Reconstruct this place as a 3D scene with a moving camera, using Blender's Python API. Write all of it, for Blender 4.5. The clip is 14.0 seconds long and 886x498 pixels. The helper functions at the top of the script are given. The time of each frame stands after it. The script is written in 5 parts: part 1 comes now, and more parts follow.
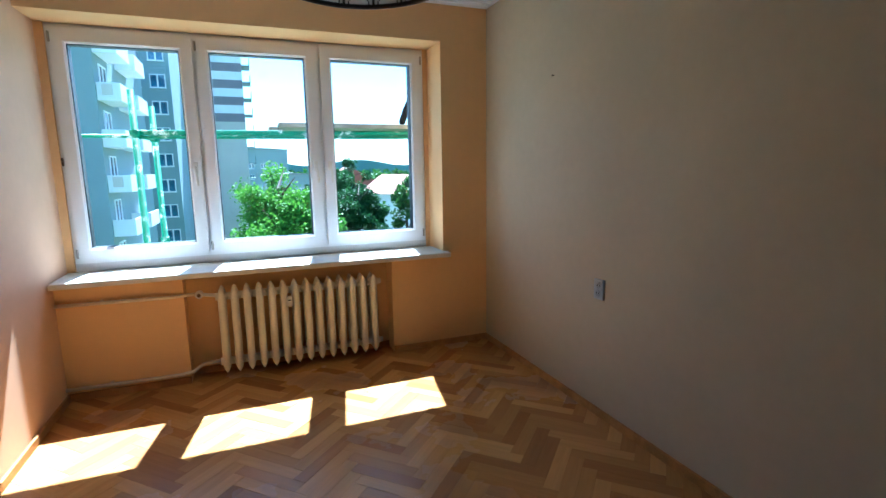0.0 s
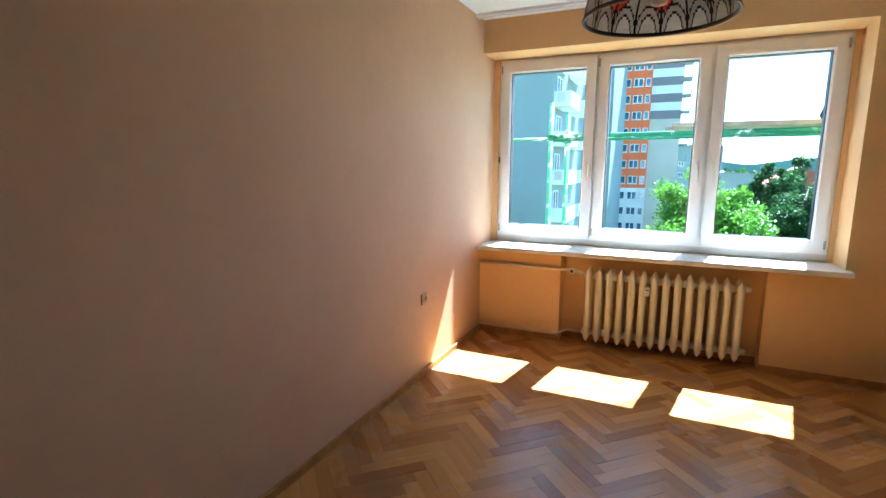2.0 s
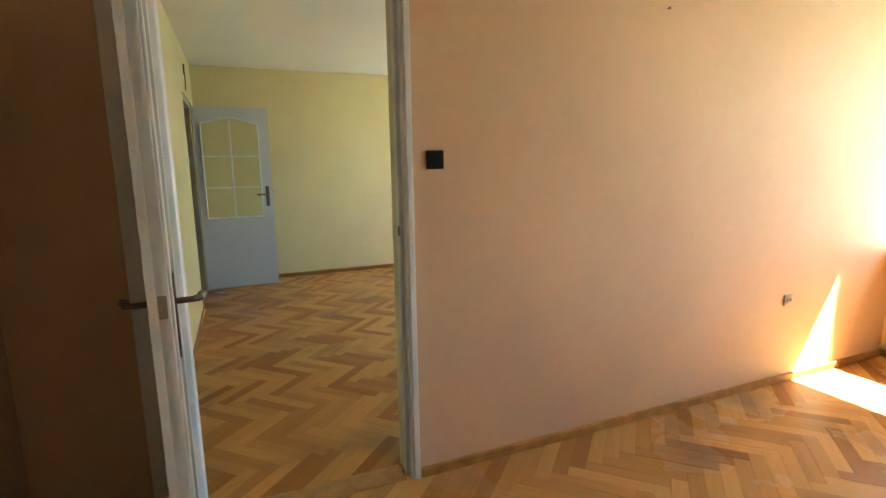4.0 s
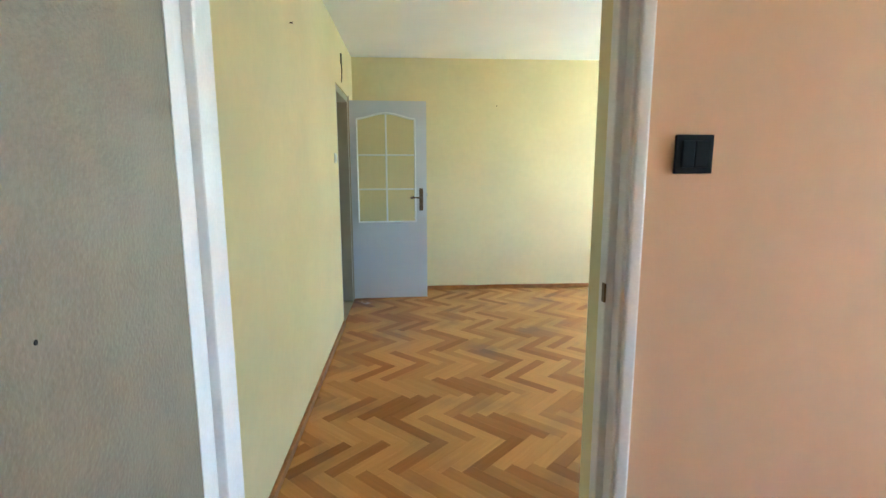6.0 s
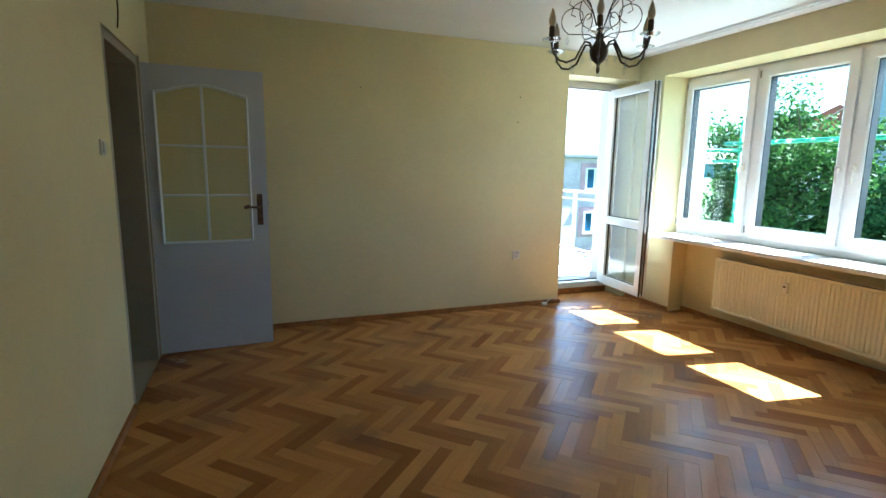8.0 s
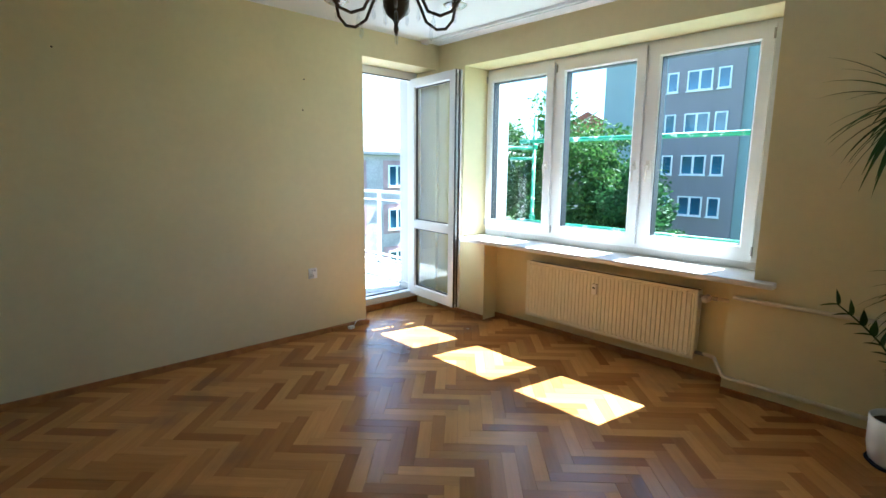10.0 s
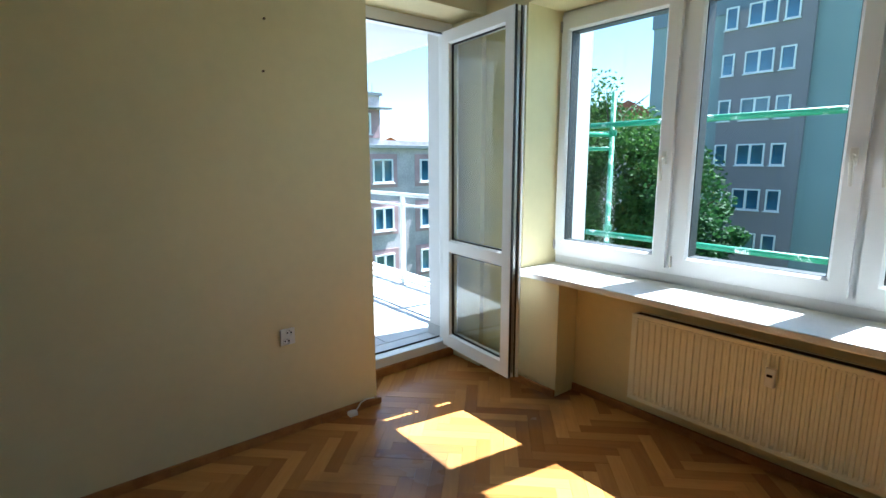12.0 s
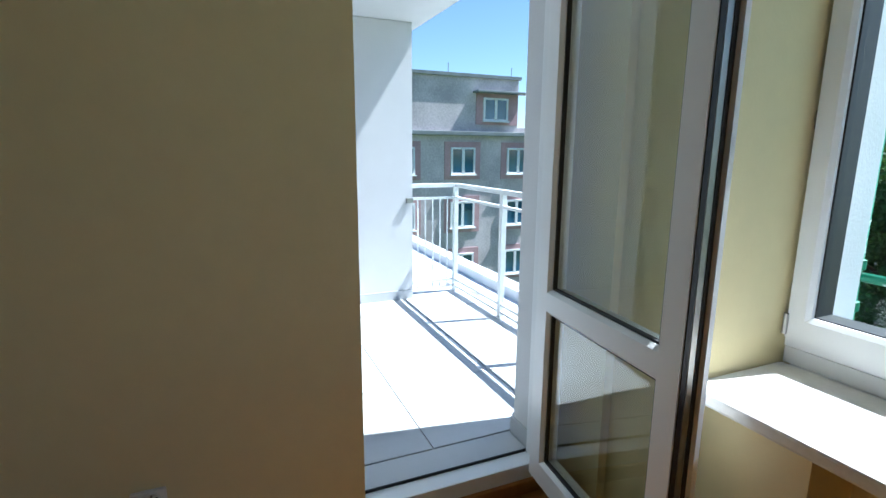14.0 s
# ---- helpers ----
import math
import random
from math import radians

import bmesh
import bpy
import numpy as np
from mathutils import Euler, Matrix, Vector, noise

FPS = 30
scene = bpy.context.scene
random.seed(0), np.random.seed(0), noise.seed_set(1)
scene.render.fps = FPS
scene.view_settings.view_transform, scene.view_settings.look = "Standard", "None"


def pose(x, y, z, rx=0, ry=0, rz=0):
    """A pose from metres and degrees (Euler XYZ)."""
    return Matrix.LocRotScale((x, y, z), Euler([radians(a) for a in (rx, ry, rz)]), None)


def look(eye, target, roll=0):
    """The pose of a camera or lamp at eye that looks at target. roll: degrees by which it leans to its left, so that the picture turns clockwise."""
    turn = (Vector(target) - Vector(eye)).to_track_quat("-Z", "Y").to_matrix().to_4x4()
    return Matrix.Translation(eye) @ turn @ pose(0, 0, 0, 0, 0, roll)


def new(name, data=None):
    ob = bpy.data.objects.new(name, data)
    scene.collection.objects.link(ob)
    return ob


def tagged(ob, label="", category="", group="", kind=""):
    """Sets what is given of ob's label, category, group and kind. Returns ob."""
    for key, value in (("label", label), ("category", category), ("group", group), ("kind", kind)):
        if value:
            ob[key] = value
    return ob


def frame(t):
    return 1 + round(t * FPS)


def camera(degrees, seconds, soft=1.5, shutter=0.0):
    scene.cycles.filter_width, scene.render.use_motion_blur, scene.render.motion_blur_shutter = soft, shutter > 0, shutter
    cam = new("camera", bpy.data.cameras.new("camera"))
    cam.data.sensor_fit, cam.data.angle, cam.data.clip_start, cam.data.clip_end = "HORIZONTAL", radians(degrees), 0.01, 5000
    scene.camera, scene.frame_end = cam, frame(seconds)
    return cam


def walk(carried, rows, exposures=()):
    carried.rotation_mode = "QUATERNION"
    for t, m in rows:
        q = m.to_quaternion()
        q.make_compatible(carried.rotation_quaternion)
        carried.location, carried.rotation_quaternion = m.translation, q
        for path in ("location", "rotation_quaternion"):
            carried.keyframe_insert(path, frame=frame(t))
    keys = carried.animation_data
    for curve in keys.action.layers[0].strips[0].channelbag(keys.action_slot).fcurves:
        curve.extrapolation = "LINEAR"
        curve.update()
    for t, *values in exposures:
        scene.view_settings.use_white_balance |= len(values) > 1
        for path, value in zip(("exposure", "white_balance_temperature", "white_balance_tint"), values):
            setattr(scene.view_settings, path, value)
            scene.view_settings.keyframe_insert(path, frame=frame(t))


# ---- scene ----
cam = camera(83.6, 14.0)
PATH = [
    (0, (0.08, 0.158, 1.371), (0.798, 1.997, 1.049), -0.9),
    (0.5, (0.201, 0.121, 1.377), (0.375, 2.089, 1.064), -0.9),
    (1, (0.306, 0.06, 1.383), (0.073, 2.021, 1.063), -0.6),
    (1.5, (0.351, -0.081, 1.345), (-0.228, 1.807, 1.03), -0.8),
    (2, (0.417, -0.232, 1.377), (-0.411, 1.559, 1.053), 0.3),
    (2.5, (0.515, -0.311, 1.39), (-0.617, 1.305, 1.063), -0.8),
    (3, (0.738, -0.371, 1.358), (-0.751, 0.923, 1.03), -1.3),
    (3.5, (0.863, -0.426, 1.345), (-0.861, 0.531, 1.009), -1.1),
    (3.7, (0.892, -0.448, 1.354), (-0.882, 0.414, 1.02), -1.0),
    (5.8, (0.053, -0.261, 1.366), (-1.908, -0.03, 1.045), -0.3),
    (6, (-0.075, -0.249, 1.355), (-2.044, -0.112, 1.037), -0.1),
    (6.5, (-0.392, -0.236, 1.344), (-2.365, -0.168, 1.023), -0.0),
    (7, (-0.701, -0.239, 1.37), (-2.671, -0.135, 1.043), 0.2),
    (7.5, (-1.03, -0.202, 1.371), (-2.993, 0.014, 1.052), -0.3),
    (8, (-1.29, -0.153, 1.365), (-3.135, 0.551, 1.046), 0.9),
    (8.2, (-1.382, -0.131, 1.373), (-3.103, 0.84, 1.062), 1.2),
    (8.5, (-1.497, -0.122, 1.386), (-3.054, 1.092, 1.071), 1.1),
    (8.7, (-1.527, -0.095, 1.385), (-3.014, 1.205, 1.07), 1.5),
    (10.8, (-2.433, 0.758, 1.373), (-3.874, 2.107, 1.053), 0.5),
    (11, (-2.561, 0.868, 1.367), (-4.032, 2.185, 1.047), 0.2),
    (11.5, (-2.895, 1.115, 1.386), (-4.419, 2.365, 1.047), -0.1),
    (12, (-3.215, 1.361, 1.402), (-4.743, 2.605, 1.056), -0.2),
    (12.5, (-3.511, 1.685, 1.417), (-5.111, 2.829, 1.054), -0.4),
    (13, (-3.832, 1.964, 1.394), (-5.475, 3.034, 0.999), -0.0),
    (13.5, (-4.145, 2.214, 1.407), (-5.8, 3.262, 1.006), 0.4),
    (14, (-4.371, 2.491, 1.353), (-6.174, 3.267, 0.968), 0.4),
]
EXPOSURES = [(0, 2.91, 4500, -1), (0.5, 2.87, 4600, -2), (1.5, 3.21, 4800, -2), (2, 3.38, 5050, 1), (2.5, 3.76, 5200, -2), (3, 3.95, 5400, -8), (3.7, 4.53, 5600, -10), (5.8, 5.45, 4900, -7), (6.5, 5.44, 4700, -3), (7, 4.56, 4850, -12), (7.5, 3.93, 5000, -10), (8, 3.52, 5050, -2), (8.5, 3.49, 5050, 4), (11, 2.94, 5150, 1), (12, 2.49, 5250, 2), (12.5, 2.33, 5300, 3), (14, 1.64, 5300, 4)]
walk(cam, [(t, look(eye, target, roll)) for t, eye, target, roll in PATH], EXPOSURES)

# ---------------------------------------------------------------- light
SUN = Vector((-0.175, -1.0, -1.62)).normalized()
world = bpy.data.worlds.new("sky")
scene.world = world
world.use_nodes = True
wn = world.node_tree.nodes
sky = wn.new("ShaderNodeTexSky")
sky.sky_type = "NISHITA"
sky.sun_disc = False
sky.dust_density, sky.ozone_density = 0.3, 2.5
sky.sun_elevation = math.asin(-SUN.z)
sky.sun_rotation = math.atan2(-SUN.x, -SUN.y)
wn["Background"].inputs["Strength"].default_value = 0.06
world.node_tree.links.new(sky.outputs["Color"], wn["Background"].inputs["Color"])
sun = new("sun", bpy.data.lights.new("sun", "SUN"))
sun.data.energy, sun.data.angle, sun.data.color = 5.0, radians(0.5), (1.0, 0.95, 0.87)
sun.matrix_world = look((0, 0, 30), Vector((0, 0, 30)) + SUN)


def window_light(x, y, z, w, h, turn, power, color=(0.86, 0.93, 1.0)):
    """Skylight that enters through an opening."""
    a = new("window_daylight", bpy.data.lights.new("window_daylight", "AREA"))
    a.data.shape, a.data.size, a.data.size_y, a.data.energy, a.data.color = "RECTANGLE", w, h, power, color
    a.matrix_world = pose(x, y, z, 90, 0, turn)
    return a


window_light(0.21, 4.30, 1.72, 2.3, 1.15, 180, 1.3)
window_light(-4.1, 4.30, 1.72, 2.2, 1.15, 180, 1.3)
window_light(-6.35, 3.2, 1.2, 0.75, 2.0, -90, 0.8)


# ---------------------------------------------------------------- materials
def mat(name, color, rough=0.6, spot=0.0, scale=4.0, bump=0.0, bscale=60.0, metal=0.0, color2=None, fine=0.0, coat=0.0, spec=0.5):
    """Painted or plain surface: base colour, blotches at two scales, bump."""
    m = bpy.data.materials.new(name)
    m.use_nodes = True
    n, l = m.node_tree.nodes, m.node_tree.links
    b = n["Principled BSDF"]
    b.inputs["Roughness"].default_value = rough
    b.inputs["Metallic"].default_value = metal
    b.inputs["Coat Weight"].default_value = coat
    b.inputs["Specular IOR Level"].default_value = spec
    co = n.new("ShaderNodeTexCoord")
    c2 = color2 or tuple(max(0.0, v * (1 - spot)) for v in color)
    n1, n2 = n.new("ShaderNodeTexNoise"), n.new("ShaderNodeTexNoise")
    n1.inputs["Scale"].default_value, n1.inputs["Detail"].default_value = scale, 5
    n2.inputs["Scale"].default_value, n2.inputs["Detail"].default_value = scale * 14, 4
    l.new(co.outputs["Object"], n1.inputs["Vector"])
    l.new(co.outputs["Object"], n2.inputs["Vector"])
    mixf = n.new("ShaderNodeMath")
    mixf.operation = "MULTIPLY_ADD"
    l.new(n2.outputs["Fac"], mixf.inputs[0])
    mixf.inputs[1].default_value = fine
    l.new(n1.outputs["Fac"], mixf.inputs[2])
    ramp = n.new("ShaderNodeValToRGB")
    ramp.color_ramp.elements[0].position, ramp.color_ramp.elements[1].position = 0.35 + fine * 0.5, 0.68 + fine * 0.5
    ramp.color_ramp.elements[0].color, ramp.color_ramp.elements[1].color = (*c2, 1), (*color, 1)
    l.new(mixf.outputs[0], ramp.inputs["Fac"])
    l.new(ramp.outputs["Color"], b.inputs["Base Color"])
    if bump:
        nb, bp = n.new("ShaderNodeTexNoise"), n.new("ShaderNodeBump")
        nb.inputs["Scale"].default_value, nb.inputs["Detail"].default_value = bscale, 5
        bp.inputs["Strength"].default_value, bp.inputs["Distance"].default_value = bump, 0.004
        l.new(co.outputs["Object"], nb.inputs["Vector"])
        l.new(nb.outputs["Fac"], bp.inputs["Height"])
        l.new(bp.outputs["Normal"], b.inputs["Normal"])
    return m


def wood(name, light, dark, per, rough=0.3, joint=True):
    """Oak staves; every stave has its own tone. per: 'object' or 'island'."""
    m = bpy.data.materials.new(name)
    m.use_nodes = True
    n, l = m.node_tree.nodes, m.node_tree.links
    b = n["Principled BSDF"]
    uv = n.new("ShaderNodeUVMap")
    if per == "object":
        rnd = n.new("ShaderNodeObjectInfo").outputs["Random"]
    else:
        rnd = n.new("ShaderNodeNewGeometry").outputs["Random Per Island"]
    off = n.new("ShaderNodeVectorMath")
    off.operation = "MULTIPLY_ADD"
    l.new(rnd, off.inputs[0])
    off.inputs[1].default_value = (37, 91, 0)
    l.new(uv.outputs["UV"], off.inputs[2])
    mp = n.new("ShaderNodeMapping")
    mp.inputs["Scale"].default_value = (4, 48, 1)
    l.new(off.outputs[0], mp.inputs["Vector"])
    g = n.new("ShaderNodeTexNoise")
    g.inputs["Scale"].default_value, g.inputs["Detail"].default_value, g.inputs["Distortion"].default_value = 1.0, 6, 0.6
    l.new(mp.outputs[0], g.inputs["Vector"])
    tone = n.new("ShaderNodeValToRGB")
    e = tone.color_ramp.elements
    e[0].color, e[1].color = (*dark, 1), (*light, 1)
    mid = e.new(0.30)
    mid.color = (*[0.34 * a + 0.66 * c for a, c in zip(light, dark)], 1)
    mid2 = e.new(0.66)
    mid2.color = (*[0.76 * a + 0.24 * c for a, c in zip(light, dark)], 1)
    l.new(rnd, tone.inputs["Fac"])
    gr = n.new("ShaderNodeMapRange")
    gr.inputs["From Min"].default_value, gr.inputs["From Max"].default_value = 0.3, 0.7
    gr.inputs["To Min"].default_value, gr.inputs["To Max"].default_value = 0.91, 1.05
    l.new(g.outputs["Fac"], gr.inputs["Value"])
    mul = n.new("ShaderNodeVectorMath")
    mul.operation = "SCALE"
    l.new(tone.outputs["Color"], mul.inputs[0])
    l.new(gr.outputs[0], mul.inputs["Scale"])
    # worn, greyed traffic marks over the whole floor
    geo = n.new("ShaderNodeNewGeometry")
    st = n.new("ShaderNodeTexNoise")
    st.inputs["Scale"].default_value, st.inputs["Detail"].default_value = 1.7, 9
    l.new(geo.outputs["Position"], st.inputs["Vector"])
    sr = n.new("ShaderNodeMapRange")
    sr.inputs["From Min"].default_value, sr.inputs["From Max"].default_value = 0.54, 0.74
    sr.inputs["To Max"].default_value = 0.65
    l.new(st.outputs["Fac"], sr.inputs["Value"])
    mx = n.new("ShaderNodeMix")
    mx.data_type = "RGBA"
    mx.inputs["B"].default_value = (0.12, 0.085, 0.06, 1)
    l.new(sr.outputs[0], mx.inputs["Factor"])
    l.new(mul.outputs[0], mx.inputs["A"])
    l.new(mx.outputs["Result"], b.inputs["Base Color"])
    b.inputs["Specular IOR Level"].default_value = 0.16
    b.inputs["Anisotropic"].default_value = 0.55
    tg = n.new("ShaderNodeTangent")
    tg.direction_type, tg.uv_map = "UV_MAP", "UVMap"
    l.new(tg.outputs[0], b.inputs["Tangent"])
    rr = n.new("ShaderNodeMapRange")
    rr.inputs["To Min"].default_value, rr.inputs["To Max"].default_value = rough - 0.05, rough + 0.10
    l.new(st.outputs["Fac"], rr.inputs["Value"])
    l.new(rr.outputs[0], b.inputs["Roughness"])
    bp = n.new("ShaderNodeBump")
    bp.inputs["Strength"].default_value, bp.inputs["Distance"].default_value = 0.18, 0.002
    l.new(g.outputs["Fac"], bp.inputs["Height"])
    l.new(bp.outputs["Normal"], b.inputs["Normal"])
    return m


def glass(name, tint=(1, 1, 1), gloss=1.0, rough=0.0):
    """Thin pane: clear, with a gloss that grows towards grazing views."""
    m = bpy.data.materials.new(name)
    m.use_nodes = True
    n, l = m.node_tree.nodes, m.node_tree.links
    n.remove(n["Principled BSDF"])
    t, g, f, x = n.new("ShaderNodeBsdfTransparent"), n.new("ShaderNodeBsdfGlossy"), n.new("ShaderNodeLayerWeight"), n.new("ShaderNodeMixShader")
    t.inputs["Color"].default_value = (*tint, 1)
    g.inputs["Roughness"].default_value = rough
    f.inputs["Blend"].default_value = 0.5
    pw, s = n.new("ShaderNodeMath"), n.new("ShaderNodeMath")
    pw.operation, s.operation = "POWER", "MULTIPLY_ADD"
    pw.inputs[1].default_value = 4.0
    s.inputs[1].default_value, s.inputs[2].default_value = 0.9 * gloss, 0.045 * gloss
    s.use_clamp = True
    l.new(f.outputs["Facing"], pw.inputs[0])
    l.new(pw.outputs[0], s.inputs[0])
    l.new(s.outputs[0], x.inputs[0])
    l.new(t.outputs[0], x.inputs[1])
    l.new(g.outputs[0], x.inputs[2])
    l.new(x.outputs[0], n["Material Output"].inputs["Surface"])
    return m


def stained(name, color, lead=False):
    """Stained lamp glass that lets light through."""
    m = bpy.data.materials.new(name)
    m.use_nodes = True
    n, l = m.node_tree.nodes, m.node_tree.links
    b = n["Principled BSDF"]
    b.inputs["Roughness"].default_value = 0.35
    ns, r = n.new("ShaderNodeTexNoise"), n.new("ShaderNodeValToRGB")
    ns.inputs["Scale"].default_value = 18
    r.color_ramp.elements[0].color, r.color_ramp.elements[1].color = (*[0.75 * c for c in color], 1), (*color, 1)
    l.new(ns.outputs["Fac"], r.inputs["Fac"])
    l.new(r.outputs["Color"], b.inputs["Base Color"])
    tr, mx = n.new("ShaderNodeBsdfTranslucent"), n.new("ShaderNodeMixShader")
    l.new(r.outputs["Color"], tr.inputs["Color"])
    mx.inputs[0].default_value = 0.8
    l.new(b.outputs[0], mx.inputs[1])
    l.new(tr.outputs[0], mx.inputs[2])
    l.new(mx.outputs[0], n["Material Output"].inputs["Surface"])
    return m


def leafy(name, c1, c2):
    m = bpy.data.materials.new(name)
    m.use_nodes = True
    n, l = m.node_tree.nodes, m.node_tree.links
    b = n["Principled BSDF"]
    r = n.new("ShaderNodeValToRGB")
    r.color_ramp.elements[0].color, r.color_ramp.elements[1].color = (*c1, 1), (*c2, 1)
    l.new(n.new("ShaderNodeNewGeometry").outputs["Random Per Island"], r.inputs["Fac"])
    l.new(r.outputs["Color"], b.inputs["Base Color"])
    b.inputs["Roughness"].default_value = 0.6
    b.inputs["Specular IOR Level"].default_value = 0.2
    tr, add = n.new("ShaderNodeBsdfTranslucent"), n.new("ShaderNodeMixShader")
    l.new(r.outputs["Color"], tr.inputs["Color"])
    add.inputs[0].default_value = 0.35
    l.new(b.outputs[0], add.inputs[1])
    l.new(tr.outputs[0], add.inputs[2])
    l.new(add.outputs[0], n["Material Output"].inputs["Surface"])
    return m


# peach room tones by wall: window wall more orange, side wall greyer and darker
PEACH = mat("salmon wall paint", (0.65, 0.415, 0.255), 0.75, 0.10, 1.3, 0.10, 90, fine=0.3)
PEACH_WIN = mat("orange wall tone", (0.76, 0.48, 0.21), 0.75, 0.07, 1.3, 0.10, 90, fine=0.3)
PEACH_R = mat("beige peach wall tone", (0.485, 0.398, 0.258), 0.75, 0.10, 1.3, 0.10, 90, fine=0.3)
YELLOW = mat("cream yellow wall paint", (0.70, 0.608, 0.345), 0.75, 0.09, 1.3, 0.10, 90, fine=0.3)
CEIL = mat("white ceiling paint", (0.78, 0.79, 0.80), 0.85, 0.04, 2.0, 0.2, 70)
PVC = mat("white window plastic", (0.80, 0.81, 0.83), 0.28, 0.03, 5.0)
RUBBER = mat("black rubber gasket", (0.02, 0.02, 0.022), 0.6)
STEEL = mat("bare steel", (0.42, 0.41, 0.39), 0.35, 0.2, 20, metal=1.0)
SILL = mat("white painted sill", (0.76, 0.74, 0.70), 0.4, 0.14, 6.0, 0.12, 60, fine=0.4)
ENAMEL = mat("ivory radiator enamel", (0.80, 0.745, 0.60), 0.38, 0.10, 9.0, 0.15, 40)
ENAMEL_W = mat("cream panel radiator enamel", (0.75, 0.73, 0.57), 0.35, 0.05, 4.0)
PIPE = mat("cream painted pipe", (0.72, 0.62, 0.46), 0.42, 0.12, 10)
GREYDOOR = mat("grey door lacquer", (0.52, 0.54, 0.60), 0.5, 0.04, 3.0, 0.1, 80)
OLDWHITE = mat("chipped old white gloss paint", (0.74, 0.71, 0.71), 0.42, 0.10, 9.0, 0.4, 25, fine=0.6)
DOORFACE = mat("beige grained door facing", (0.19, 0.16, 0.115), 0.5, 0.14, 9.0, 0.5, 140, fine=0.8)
BRONZE = mat("dark bronze", (0.16, 0.11, 0.08), 0.42, 0.3, 30, metal=0.9)
CHANDELIER = mat("antique brass", (0.12, 0.085, 0.06), 0.45, 0.3, 30, metal=0.8)
BLACK = mat("black plastic", (0.008, 0.008, 0.009), 0.6, spec=0.15)
WHITEPL = mat("white plastic", (0.74, 0.73, 0.69), 0.35, 0.05)
BASE = mat("brown varnished skirting", (0.40, 0.17, 0.05), 0.45, 0.35, 12, 0.2, 60, fine=0.4, spec=0.2)
BASE1 = mat("oak skirting", (0.46, 0.22, 0.06), 0.45, 0.35, 12, 0.2, 60, fine=0.4, spec=0.2)
SUBFLOOR = mat("dark joint filler", (0.12, 0.065, 0.03), 0.7, 0.3, 20)
PLASTER = mat("white facade render", (0.66, 0.66, 0.67), 0.85, 0.05, 3.0, 0.3, 120)
BALCTILE = mat("pale grey balcony tile", (0.52, 0.53, 0.54), 0.6, 0.08, 5.0, 0.1, 60)
RAILPAINT = mat("white painted railing steel", (0.74, 0.76, 0.77), 0.4, 0.1, 15)
SCAFF = mat("green painted scaffold tube", (0.014, 0.16, 0.08), 0.5, 0.0, 9, 0.2, 40, color2=(0.08, 0.25, 0.17), fine=0.5)
for nd in SCAFF.node_tree.nodes:
    if nd.type == "VALTORGB":
        # splashes of white render on the green paint
        nd.color_ramp.elements[0].position, nd.color_ramp.elements[1].position = 0.60, 0.63
        nd.color_ramp.elements[0].color = (0.62, 0.66, 0.64, 1)
PLANK = mat("weathered scaffold plank", (0.28, 0.25, 0.20), 0.8, 0.35, 8, 0.3, 30)
PANEL = mat("blue grey facade panel", (0.23, 0.29, 0.30), 0.85, 0.12, 0.25, fine=0.2)
PANEL_D = mat("dark attic band", (0.15, 0.19, 0.23), 0.85, 0.1, 0.4)
MAUVE = mat("mauve grey facade render", (0.22, 0.20, 0.22), 0.85, 0.1, 0.4)
CREAMF = mat("beige facade render", (0.55, 0.52, 0.46), 0.85, 0.1, 0.4)
ORANGE = mat("orange facade render", (0.72, 0.17, 0.06), 0.85, 0.12, 0.5)
GREYF = mat("worn grey facade plaster", (0.58, 0.52, 0.53), 0.9, 0.35, 0.7, fine=0.5)
PINKF = mat("dusty pink window surround", (0.46, 0.30, 0.31), 0.9, 0.25, 0.9, fine=0.4)
WHITEF = mat("white facade trim", (0.72, 0.73, 0.74), 0.7, 0.08, 1.0)
# blue in the base colour stands in for sky mirrored in far panes
SKYGLASS = mat("sky-tinted far window glass", (0.07, 0.17, 0.27), 0.06, 0.75, 0.35, spec=1.0)
ROOFRED = mat("red roof tile", (0.30, 0.09, 0.06), 0.8, 0.3, 3)
ROOFGREY = mat("grey roof sheet", (0.20, 0.22, 0.23), 0.6, 0.2, 2)
BARK = mat("tree bark", (0.09, 0.065, 0.045), 0.9, 0.4, 8, 0.6, 20)
LEAF_A = leafy("bright leaves", (0.06, 0.16, 0.015), (0.16, 0.31, 0.035))
LEAF_B = leafy("dark leaves", (0.016, 0.05, 0.016), (0.045, 0.11, 0.028))
LEAF_C = leafy("garden tree leaves", (0.022, 0.065, 0.014), (0.085, 0.165, 0.033))
PLANTLEAF = leafy("house plant leaves", (0.018, 0.045, 0.012), (0.06, 0.11, 0.025))
GRASS = mat("lawn", (0.08, 0.14, 0.03), 0.9, 0.5, 0.3, fine=0.5)
ASPHALT = mat("pale dusty asphalt", (0.22, 0.22, 0.22), 0.9, 0.2, 0.4, fine=0.3)
# blue-grey base colour has the aerial haze over the woods painted in
HILL = mat("haze-tinted far wooded hill", (0.16, 0.25, 0.26), 0.95, 0.2, 0.01)
SOIL = mat("potting soil", (0.05, 0.035, 0.025), 0.95, 0.4, 60, 0.8, 60)
CERAMIC = mat("white ceramic", (0.78, 0.77, 0.75), 0.25, 0.03)
GLASS = glass("window glass", (0.97, 1.0, 1.0), 0.5)
GLASS_DOOR = glass("balcony door glass", (0.95, 0.98, 0.96), 1.1)
GLASS_YEL = glass("inner door glass", (0.97, 0.97, 0.93), 0.7)
CRYSTAL = glass("crystal", (0.95, 0.97, 1.0), 2.0)
